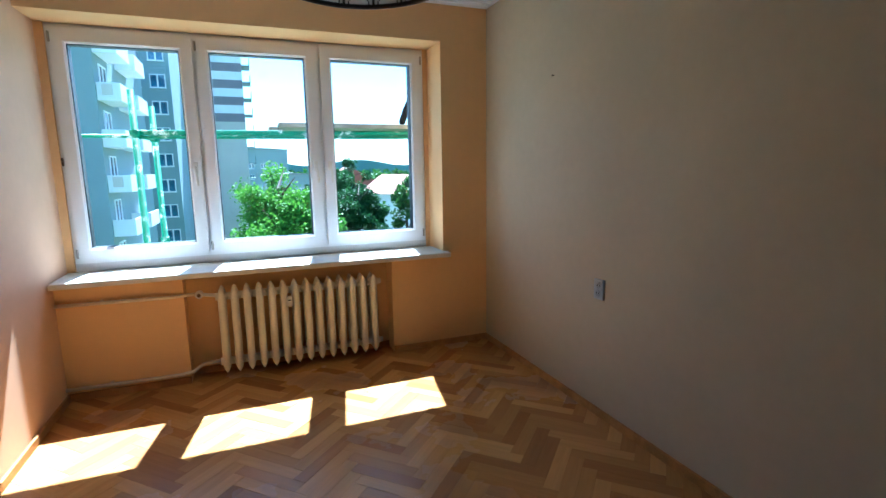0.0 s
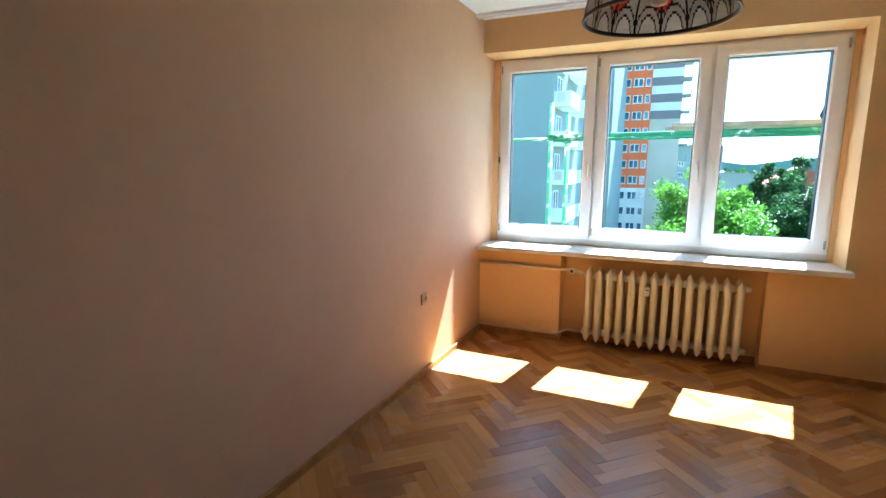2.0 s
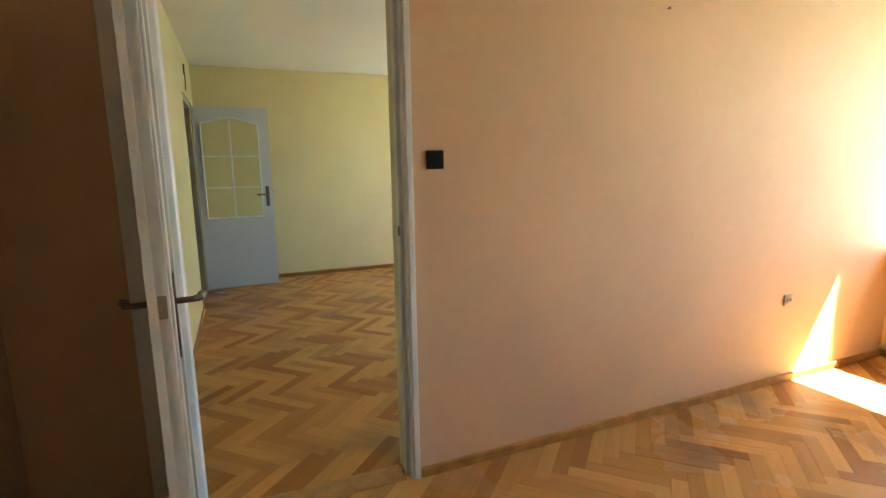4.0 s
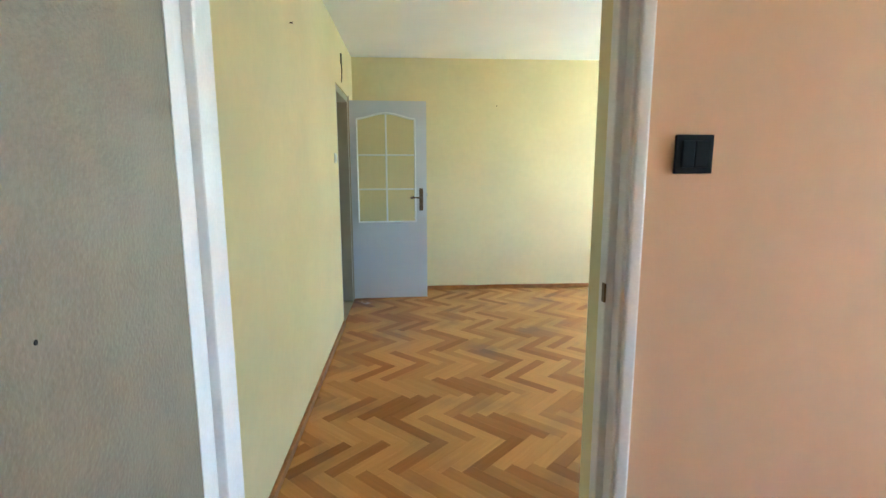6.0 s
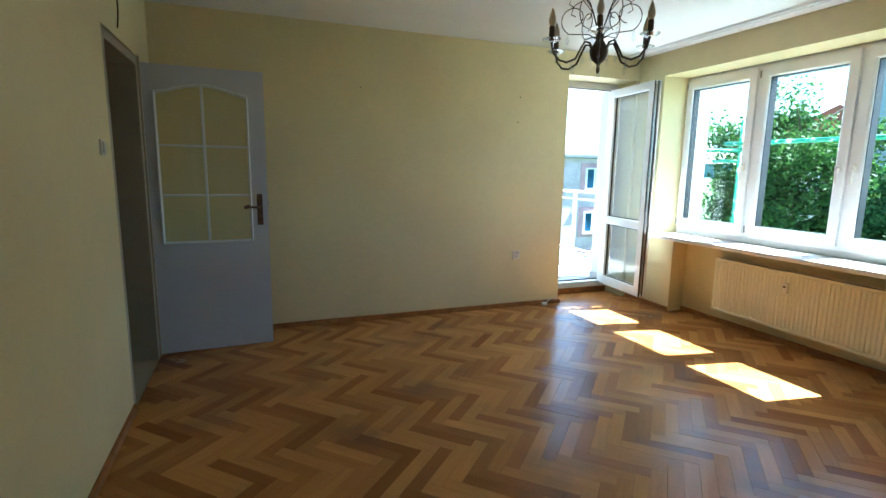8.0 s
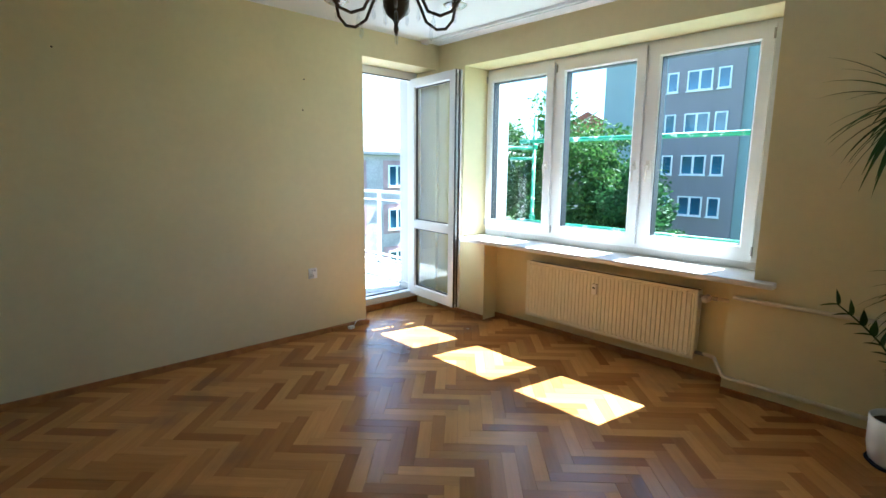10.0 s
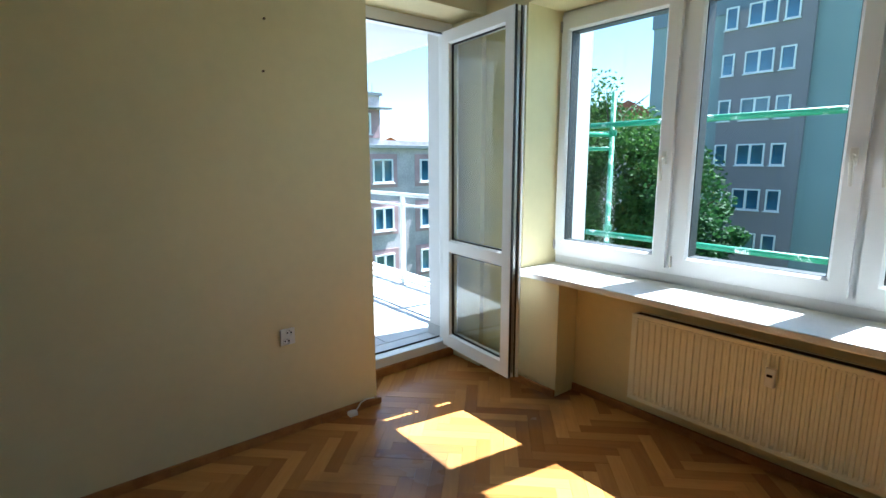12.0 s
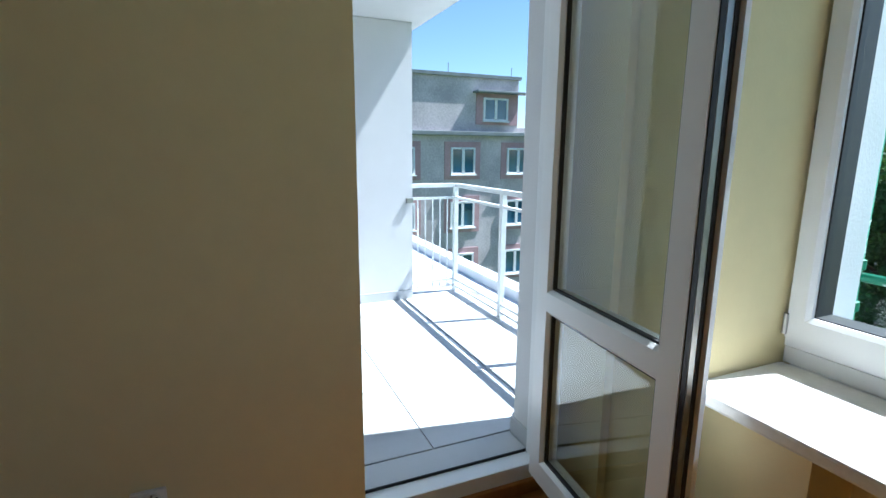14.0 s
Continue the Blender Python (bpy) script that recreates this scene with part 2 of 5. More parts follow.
DROPBULB = mat("frosted candle bulb", (0.62, 0.52, 0.38), 0.35)
LAMP_CREAM = stained("cream glass", (0.93, 0.88, 0.80))
LAMP_TAUPE = stained("taupe glass", (0.74, 0.67, 0.60))
LAMP_RED = stained("red glass", (0.88, 0.12, 0.07))
LAMP_LEAD = mat("black lead line", (0.015, 0.013, 0.012), 0.5)
CARPAINT = mat("dark car paint", (0.03, 0.035, 0.05), 0.25)


# ---------------------------------------------------------------- mesh helpers
def mesh_of(name, bm, material=None, smooth=False):
    me = bpy.data.meshes.new(name)
    bm.to_mesh(me)
    bm.free()
    if material:
        me.materials.append(material)
    if smooth:
        for p in me.polygons:
            p.use_smooth = True
    return me


def part(name, bm, material, parent=None, label="", smooth=False):
    ob = new(name, mesh_of(name, bm, material, smooth))
    if parent:
        ob.parent = parent
    if label:
        ob["label"] = label
    return ob


def empty(name, x=0, y=0, z=0, **tags):
    ob = new(name)
    ob.location = (x, y, z)
    ob.empty_display_size = 0.05
    return tagged(ob, **tags)


def box(bm, x0, x1, y0, y1, z0, z1, bevel=0.0):
    """Adds a box, with its edges rounded off when bevel is given."""
    r = bmesh.ops.create_cube(bm, size=1, matrix=Matrix.Translation(((x0 + x1) / 2, (y0 + y1) / 2, (z0 + z1) / 2)) @ Matrix.Diagonal((abs(x1 - x0), abs(y1 - y0), abs(z1 - z0), 1)))
    if bevel:
        es = list({e for v in r["verts"] for e in v.link_edges})
        bmesh.ops.bevel(bm, geom=es, offset=bevel, segments=2, affect="EDGES", profile=0.6)
    return bm


def boxes(*specs, bevel=0.0):
    bm = bmesh.new()
    for s in specs:
        box(bm, *s, bevel=bevel)
    return bm


def rod(bm, a, b, r, seg=8, r2=None):
    a, b = Vector(a), Vector(b)
    d = b - a
    m = Matrix.Translation((a + b) / 2) @ d.to_track_quat("Z", "Y").to_matrix().to_4x4()
    bmesh.ops.create_cone(bm, cap_ends=True, segments=seg, radius1=r, radius2=r if r2 is None else r2, depth=d.length, matrix=m)
    return bm


def tube(bm, pts, r, seg=6):
    """A round tube swept along points; r may be a list."""
    pts = [Vector(p) for p in pts]
    rings = []
    for i, p in enumerate(pts):
        d = (pts[min(i + 1, len(pts) - 1)] - pts[max(i - 1, 0)]).normalized()
        q = d.to_track_quat("Z", "Y")
        rr = r[i] if isinstance(r, (list, tuple)) else r
        rings.append([bm.verts.new(p + q @ Vector((rr * math.cos(2 * math.pi * k / seg), rr * math.sin(2 * math.pi * k / seg), 0))) for k in range(seg)])
    for a, b in zip(rings, rings[1:]):
        for k in range(seg):
            bm.faces.new((a[k], a[(k + 1) % seg], b[(k + 1) % seg], b[k]))
    bm.faces.new(rings[0][::-1])
    bm.faces.new(rings[-1])
    return bm


def lathe(bm, prof, seg=24, at=(0, 0, 0)):
    """Turns a profile of (radius, height) round the z axis."""
    at = Vector(at)
    rings = [[bm.verts.new(at + Vector((max(r, 1e-4) * math.cos(2 * math.pi * k / seg), max(r, 1e-4) * math.sin(2 * math.pi * k / seg), z))) for k in range(seg)] for r, z in prof]
    for a, b in zip(rings, rings[1:]):
        for k in range(seg):
            bm.faces.new((a[k], a[(k + 1) % seg], b[(k + 1) % seg], b[k]))
    return bm


def ring_xz(bm, ox0, ox1, oz0, oz1, ix0, ix1, iz0, iz1, y0, y1, slope=0.0):
    """A rectangular frame in the xz plane between y0 (room side) and y1; slope: how far the inner edge is chamfered."""
    o = [(ox0, oz0), (ox1, oz0), (ox1, oz1), (ox0, oz1)]
    i = [(ix0, iz0), (ix1, iz0), (ix1, iz1), (ix0, iz1)]
    s = [(ix0 - slope, iz0 - slope), (ix1 + slope, iz0 - slope), (ix1 + slope, iz1 + slope), (ix0 - slope, iz1 + slope)]
    loops = [[(x, y1, z) for x, z in o], [(x, y0, z) for x, z in o], [(x, y0, z) for x, z in s], [(x, y0 + slope * 0.9, z) for x, z in i], [(x, y1, z) for x, z in i]]
    vs = [[bm.verts.new(p) for p in lp] for lp in loops]
    for a, b in zip(vs, vs[1:] + vs[:1]):
        for k in range(4):
            bm.faces.new((a[k], a[(k + 1) % 4], b[(k + 1) % 4], b[k]))
    bmesh.ops.recalc_face_normals(bm, faces=bm.faces)
    return bm


def structure(name, bm, material, label, category):
    return tagged(part(name, bm, material), label=label, category=category, kind="structure")


# ---------------------------------------------------------------- the shell
ZC = 2.52          # ceiling
YW = 3.65          # inner face of the window wall
YO = 4.24          # outer face
X1L, X1R = -1.03, 1.812
X2L, X2R = -5.59, -1.15
YS1, YS2 = -1.15, -0.83

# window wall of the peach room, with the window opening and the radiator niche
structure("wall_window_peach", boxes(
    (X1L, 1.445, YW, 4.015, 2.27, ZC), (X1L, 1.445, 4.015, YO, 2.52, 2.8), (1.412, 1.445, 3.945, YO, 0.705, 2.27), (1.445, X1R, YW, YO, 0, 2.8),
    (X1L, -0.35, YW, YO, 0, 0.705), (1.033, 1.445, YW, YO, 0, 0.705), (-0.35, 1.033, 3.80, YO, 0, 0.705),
    (X1L, -0.985, 3.93, YO, 0.705, 2.27)), PEACH_WIN, "orange window wall with a radiator niche", "wall")
structure("wall_partition", boxes(
    (-1.148, X1L, 0.20, YO, 0, 2.8), (-1.148, X1L, -0.76, 0.20, 2.08, 2.8), (-1.148, X1L, -1.4, -0.76, 0, 2.8)),
    PEACH, "salmon painted partition wall with a doorway", "wall")
structure("wall_partition_yellow", boxes(
    (-1.16, -1.150, 0.20, YW, 0, ZC), (-1.16, -1.150, -0.76, 0.20, 2.08, ZC), (-1.16, -1.150, YS2, -0.76, 0, ZC)),
    YELLOW, "cream yellow painted side of the partition wall", "wall")
structure("wall_east", boxes((X1R, X1R + 0.2, -1.4, YO, 0, 2.8)), PEACH_R, "beige side wall", "wall")
structure("wall_south_peach", boxes((X1L, X1R, YS1 - 0.2, YS1, 0, 2.8)), PEACH, "salmon painted back wall", "wall")

# window wall of the yellow room
structure("wall_window_yellow", boxes(
    (X2L, -5.245, YW, YO, 0, 2.8), (-5.245, -2.81, YW, 4.042, 2.295, ZC), (-5.245, -2.81, 4.042, YO, 2.54, 2.8), (-2.888, -2.81, 3.965, YO, 0.71, 2.295), (-2.81, -1.16, YW, YO, 0, 2.8),
    (-5.245, -4.96, YW, YO, 0, 0.71), (-2.93, -2.81, YW, YO, 0, 0.71), (-4.96, -2.93, 3.83, YO, 0, 0.71)),
    YELLOW, "cream yellow window wall with a radiator niche", "wall")
structure("wall_balcony", boxes(
    (-6.12, X2L, YS2 - 0.3, 2.783, 0, 2.8), (-6.12, X2L, 3.615, YO - 0.15, 0, 2.8), (-6.12, X2L, 2.783, 3.615, 2.30, 2.8)),
    YELLOW, "cream yellow end wall with the balcony doorway", "wall")
structure("wall_south_yellow", boxes(
    (-4.324, X2R - 0.01, YS2 - 0.2, YS2, 0, ZC), (-5.20, -4.324, YS2 - 0.2, YS2, 2.06, ZC), (X2L, -5.20, YS2 - 0.2, YS2, 0, ZC)),
    YELLOW, "cream yellow wall with the hall doorway", "wall")
structure("ceiling_peach", boxes((X1L, X1R, YS1, YW, ZC, 2.75)), CEIL, "white painted ceiling", "ceiling")
structure("ceiling_yellow", boxes((X2L, X2R - 0.01, YS2, YW, ZC, 2.75)), CEIL, "white painted ceiling", "ceiling")
structure("hall", boxes((-6.2, -3.2, -2.9, -2.7, -0.01, 2.7), (-6.4, -6.2, -2.9, -1.03, -0.01, 2.7), (-3.4, -3.2, -2.7, -1.03, -0.01, 2.7), (-6.2, -3.4, -2.7, -1.03, 2.52, 2.7), (-6.2, -3.4, -2.7, -0.83, -0.12, -0.012)),
          PEACH_R, "dim hall walls behind the doorway", "wall")
# outer render, seen past the window and from the balcony
structure("facade_render", boxes((-6.15, -5.222, YO - 0.14, YO + 0.012, -10, 2.9), (-6.15, -6.123, YS2, 2.72, -10, 2.9), (-6.15, -6.123, 3.616, YO - 0.14, -10, 2.9),
                                 (-5.244, -5.222, 4.02, YO - 0.14, 0.7, 2.54), (-5.222, 2.2, YO + 0.002, YO + 0.012, -10, 0.7),
                                 (-6.12, -5.955, 3.605, 3.614, 0.10, 2.30)),
          PLASTER, "white rendered outer wall", "wall")

# floors: joint bed and herringbone staves come at the end of the file
FLOOR1 = structure("floor_peach", boxes((X1L - 0.06, X1R, YS1, YW + 0.15, -0.12, -0.012)), SUBFLOOR, "worn oak herringbone parquet floor", "floor")
FLOOR2 = structure("floor_yellow", boxes((-5.95, X2R + 0.06, YS2 - 0.0, YW + 0.18, -0.12, -0.012)), SUBFLOOR, "glossy oak herringbone parquet floor", "floor")


def skirting(name, runs, material, h=0.044, d=0.018):
    bm = bmesh.new()
    for x0, x1, y0, y1 in runs:
        box(bm, x0, x1, y0, y1, -0.005, h, bevel=0.006)
    return structure(name, bm, material, "narrow varnished wooden skirting", "skirting board")


skirting("baseboard_peach", [(X1R - 0.018, X1R, YS1, YW), (1.033, X1R - 0.02, YW - 0.018, YW), (X1L, -0.35, YW - 0.018, YW), (-0.35, 1.033, 3.782, 3.80), (X1L, X1L + 0.018, 0.22, YW - 0.02), (X1L + 0.02, X1R - 0.02, YS1, YS1 + 0.018)], BASE1)
skirting("baseboard_yellow", [(X2L, X2L + 0.018, YS2 + 0.02, 2.783), (-4.324, -1.18, YS2, YS2 + 0.018), (-5.57, -4.96, YW - 0.018, YW), (-4.96, -2.93, 3.812, 3.83), (-2.93, -1.18, YW - 0.018, YW), (X2R - 0.028, X2R - 0.01, 0.25, YW - 0.02)], BASE)


# ---------------------------------------------------------------- windows
def pvc_window(name, label, fx0, fx1, fz0, fz1, panes, gz0, gz1, yi, yo, handles, z_handle):
    """A three-light plastic window; panes: glass edges in x; handles: x of each handle."""
    w = empty(name, (fx0 + fx1) / 2, yi, fz0, label=label, category="window", kind="structure")
    inv = Matrix.Translation((-(fx0 + fx1) / 2, -yi, -fz0))

    def add(n, bm, m, parent=w, lab="", smooth=False):
        bmesh.ops.transform(bm, matrix=inv, verts=bm.verts)
        return part(n, bm, m, parent, lab, smooth)
    bm = bmesh.new()
    ring_xz(bm, fx0, fx1, fz0, fz1, fx0 + 0.035, fx1 - 0.035, fz0 + 0.04, fz1 - 0.035, yi + 0.025, yo - 0.002)
    for a, b in zip(panes, panes[1:]):
        c = (a[1] + b[0]) / 2
        box(bm, c - 0.03, c + 0.03, yi + 0.025, yo - 0.004, fz0 + 0.04, fz1 - 0.035)
    add("window_frame", bm, PVC)
    for i, (x0, x1) in enumerate(panes):
        l = 0.078 if i else min(0.078, x0 - fx0 - 0.012)
        r = 0.078 if i < len(panes) - 1 else min(0.078, fx1 - x1 - 0.012)
        bm = bmesh.new()
        ring_xz(bm, x0 - l, x1 + r, gz0 - 0.072, gz1 + 0.092, x0, x1, gz0, gz1, yi, yo, slope=0.012)
        s = add("sash", bm, PVC)
        gb = bmesh.new()
        ring_xz(gb, x0 - 0.002, x1 + 0.002, gz0 - 0.002, gz1 + 0.002, x0 + 0.005, x1 - 0.005, gz0 + 0.003, gz1 - 0.005, yi + 0.022, yo + 0.001)
        add("gasket", gb, RUBBER, s, "thin black rubber gasket")
        g = add("pane", boxes((x0 - 0.01, x1 + 0.01, yi + 0.03, yi + 0.034, gz0 - 0.01, gz1 + 0.01)), GLASS, s, "clear double glazing")
        g.visible_shadow = False
        hx = handles[i]
        hb = boxes((hx - 0.014, hx + 0.014, yi - 0.012, yi, z_handle - 0.035, z_handle + 0.035), bevel=0.004)
        tube(hb, [(hx, yi - 0.01, z_handle), (hx, yi - 0.045, z_handle), (hx + 0.004, yi - 0.05, z_handle - 0.03), (hx + 0.008, yi - 0.045, z_handle - 0.12)], [0.009, 0.010, 0.010, 0.007], 8)
        add("handle", hb, WHITEPL, s, "white lever handle")
        side = x0 - l if handles[i] > (x0 + x1) / 2 else x1 + r
        for zz in (gz0 - 0.03, gz1 + 0.03):
            add("hinge", rod(bmesh.new(), (side, yi - 0.005, zz - 0.03), (side, yi - 0.005, zz + 0.03), 0.007), STEEL, s, "small steel hinge")
    add("catch", boxes((fx0 + 0.002, fx0 + 0.012, yi + 0.012, yi + 0.024, 1.42, 1.47)), BRONZE)
    return w


pvc_window("window_1", "white plastic three-light window above the cast iron radiator", -0.985, 1.41, 0.795, 2.274,
           [(-0.882, -0.272), (-0.095, 0.521), (0.705, 1.305)], 0.894, 2.155, 3.925, 4.012, (-0.232, 0.562, 0.665), 1.40)
pvc_window("window_2", "white plastic three-light window above the panel radiator", -5.245, -2.89, 0.80, 2.299,
           [(-5.175, -4.575), (-4.383, -3.785), (-3.60, -2.995)], 0.904, 2.175, 3.945, 4.04, (-4.535, -3.745, -3.64), 1.42)


def sill(name, x0, x1, label, y0, y1, z):
    bm = boxes((x0, x1, y0, y1, z - 0.036, z), bevel=0.008)
    return structure(name, bm, SILL, label, "window sill")


sill("window_sill_peach", X1L + 0.002, 1.475, "white painted window sill", 3.562, 3.94, 0.745)
sill("window_sill_yellow", -5.243, -2.695, "white painted window sill", 3.575, 3.96, 0.752)
structure("window_sill_outer", boxes((-0.98, 1.44, 4.012, 4.31, 0.74, 0.775), (-5.22, -2.85, 4.04, 4.31, 0.75, 0.78)), ROOFGREY, "grey metal outer window ledges", "window ledge")
structure("masonry_under_sill", boxes((-0.98, 1.44, 3.80, 4.23, 0.705, 0.74), (-5.22, -2.82, 3.83, 4.23, 0.71, 0.75), (-1.0, 1.44, 3.95, 4.01, 0.745, 0.795), (-5.24, -2.83, 3.965, 4.035, 0.752, 0.80)), PLASTER, "plastered bed under the window", "wall")


# ---------------------------------------------------------------- balcony door
def balcony_door():
    d = empty("door_balcony", -5.91, 3.15, 0, label="open white plastic balcony door with two glass panes", category="door", kind="structure")

    def add(n, bm, m, parent=d, lab=""):
        bmesh.ops.transform(bm, matrix=Matrix.Translation((5.91, -3.15, 0)), verts=bm.verts)
        return part(n, bm, m, parent, lab)
    add("door_frame", boxes((-5.955, -5.875, 2.70, 2.785, 0.06, 2.30), (-5.955, -5.875, 3.557, 3.613, 0.06, 2.30), (-5.955, -5.875, 2.785, 3.557, 2.23, 2.30), (-5.955, -5.875, 2.785, 3.557, 0.06, 0.125), bevel=0.004), PVC)
    add("threshold", boxes((-5.905, -5.86, 2.784, 3.613, 0.0, 0.062), bevel=0.008), BASE, d, "scuffed brown wooden threshold")
    add("gasket", boxes((-5.960, -5.956, 2.785, 3.557, 0.105, 0.135), (-5.875, -5.872, 3.532, 3.560, 0.13, 2.228), (-5.875, -5.872, 2.785, 3.557, 2.222, 2.232)), RUBBER)
    leaf = new("leaf")
    leaf.parent = d
    leaf.empty_display_size = 0.05
    leaf.matrix_basis = pose(-5.842 + 5.91, 3.535 - 3.15, 0, 0, 0, -5.6)

    def addl(n, bm, m, lab=""):
        return part(n, bm, m, leaf, lab)
    L, z0, z1, zm = 0.70, 0.115, 2.226, 0.835
    ya, yb = -0.034, 0.034
    bm = bmesh.new()
    ring_xz(bm, 0, L, zm, z1, 0.085, L - 0.085, zm + 0.045, z1 - 0.085, ya, yb, slope=0.012)
    ring_xz(bm, 0, L, z0, zm, 0.085, L - 0.085, z0 + 0.095, zm - 0.045, ya, yb, slope=0.012)
    addl("sash", bm, PVC)
    for a, b in ((zm + 0.045, z1 - 0.085), (z0 + 0.095, zm - 0.045)):
        g = addl("pane", boxes((0.08, L - 0.08, -0.004, 0.0, a - 0.005, b + 0.005)), GLASS_DOOR, "reflecting door glass")
        g.visible_shadow = False
        gb = bmesh.new()
        ring_xz(gb, 0.084, L - 0.084, a - 0.001, b + 0.001, 0.092, L - 0.092, a + 0.007, b - 0.007, -0.018, -0.004)
        addl("gasket", gb, RUBBER)
    addl("edge_gasket", boxes((L, L + 0.004, -0.030, -0.016, z0, z1), (L, L + 0.003, 0.008, 0.020, z0, z1)), RUBBER, "black rubber edge seal")
    addl("lock_rail", boxes((L, L + 0.003, -0.012, 0.004, z0 + 0.03, z1 - 0.03)), STEEL, "steel lock rail")
    addl("outer_lip", boxes((L, L + 0.016, 0.022, 0.036, z0, z1)), PVC)
    hb = boxes((L - 0.055, L - 0.027, 0.034, 0.046, 1.06, 1.13), bevel=0.003)
    tube(hb, [(L - 0.04, 0.044, 1.10), (L - 0.04, 0.075, 1.10), (L - 0.05, 0.08, 1.10), (L - 0.15, 0.078, 1.095)], 0.009, 8)
    addl("handle", hb, WHITEPL, "white lever handle")
    for zz in (0.25, 1.15, 2.1):
        addl("hinge", rod(bmesh.new(), (-0.006, 0.03, zz - 0.045), (-0.006, 0.03, zz + 0.045), 0.009), STEEL)


balcony_door()


# ---------------------------------------------------------------- balcony
ZB = 0.10
bf = structure("balcony_floor", boxes((-8.55, -6.152, 1.2, 4.43, -0.12, ZB - 0.008)), GREYF, "concrete balcony slab under pale tiles", "floor")
tile = mesh_of("tile", boxes((-0.297, 0.297, -0.297, 0.297, -0.008, 0.0), bevel=0.002), BALCTILE)
for i in range(4):
    for j in range(6):
        t = new("tile", tile)
        t.parent = bf
        t.location = (-6.455 - 0.6 * i, 4.12 - 0.6 * j, ZB + random.uniform(-0.0008, 0.0008))
structure("threshold_outer", boxes((-6.15, -5.957, 2.784, 3.604, ZB - 0.06, ZB - 0.002)), BALCTILE, "pale tiled balcony threshold", "threshold")
structure("balcony_end_wall", boxes((-8.55, -8.30, 1.2, 3.90, -10.5, 2.35)), PLASTER, "white rendered balcony end wall", "wall")
structure("balcony_back_wall", boxes((-8.30, -6.152, 0.95, 1.2, -10.5, 2.35)), PLASTER, "white rendered balcony back wall", "wall")
structure("balcony_soffit", boxes((-8.55, -6.152, 0.95, 4.0, 2.352, 2.54)), PLASTER, "white slab of the balcony above", "ceiling")
structure("balcony_skirting", boxes((-8.298, -8.288, 1.21, 3.89, ZB, ZB + 0.08), (-6.165, -6.152, 3.616, 4.09, ZB, ZB + 0.08), (-6.14, -5.958, 3.592, 3.604, ZB, ZB + 0.08)), BALCTILE, "tiled skirting of the balcony", "skirting board")
rl = empty("balcony_railing", -7.4, 4.34, ZB, label="white painted steel balcony railing", category="railing")
for x in (-8.39, -7.55, -6.71):
    part("post", boxes((x + 7.4 - 0.02, x + 7.4 + 0.02, -0.02, 0.02, 0, 0.97), bevel=0.003), RAILPAINT, rl)
    part("foot", boxes((x + 7.4 - 0.035, x + 7.4 + 0.035, -0.035, 0.035, 0, 0.008)), RAILPAINT, rl)
for z, r in ((0.965, 0.022), (0.855, 0.014), (0.11, 0.014), (0.05, 0.012)):
    part("rail", boxes((-0.968, 1.24, -r, r, z - r * 0.8, z + r * 0.8), bevel=0.002), RAILPAINT, rl)
    part("rail", boxes((-0.99 - r, -0.99 + r, -0.42, -0.022, z - r * 0.8, z + r * 0.8), bevel=0.002), RAILPAINT, rl)
for k in range(5):
    part("baluster", rod(bmesh.new(), (-0.99, -0.08 - 0.07 * k, 0.06), (-0.99, -0.08 - 0.07 * k, 0.855), 0.007), RAILPAINT, rl)
part("wall_bracket", boxes((-0.995, -0.88, -0.50, -0.44, 0.83, 0.87), bevel=0.003), STEEL, rl, "steel wall bracket")
structure("lower_terrace", boxes((-16.0, -8.7, 4.6, 6.05, -10.5, -0.62), (-8.7, -6.4, 4.6, 6.3, -10.5, -0.62), (-16.0, -6.4, 5.95, 6.2, -0.62, -0.48)), PLASTER, "sunlit white terrace roof below the balcony", "roof")
for i, (x, y, w) in enumerate(((-8.9, 5.2, 0.5), (-7.75, 5.4, 0.4), (-10.6, 5.5, 0.6))):
    tagged(part("roof_slab", boxes((x - w / 2, x + w / 2, y - 0.15, y + 0.15, -0.62, -0.53), bevel=0.01), BALCTILE), label="loose concrete slab lying on the terrace roof", category="slab", group="slabs on the terrace")


# ---------------------------------------------------------------- scaffold
def scaffold(name, poles, ledgers, planks, label):
    s = empty(name, poles[0][0], poles[0][1], -10.5, label=label, category="scaffold")
    ox, oy = poles[0][0], poles[0][1]
    for x, y, top in poles:
        part("standard", rod(bmesh.new(), (x - ox, y - oy, 0), (x - ox, y - oy, top + 10.5), 0.024, 10), SCAFF, s, smooth=True)
        for z in (0.55, 0.78, 1.66):
            part("coupler", lathe(bmesh.new(), [(0.026, -0.03), (0.038, -0.025), (0.038, 0.025), (0.026, 0.03)], 10, (x - ox, y - oy, z + 10.5)), SCAFF, s)
    for a, b, r in ledgers:
        part("ledger", rod(bmesh.new(), (a[0] - ox, a[1] - oy, a[2] + 10.5), (b[0] - ox, b[1] - oy, b[2] + 10.5), r, 8), SCAFF, s, smooth=True)
    for x0, x1, y0, y1, z0, z1 in planks:
        part("plank", boxes((x0 - ox, x1 - ox, y0 - oy, y1 - oy, z0 + 10.5, z1 + 10.5), bevel=0.003), PLANK, s, "weathered wooden deck plank")


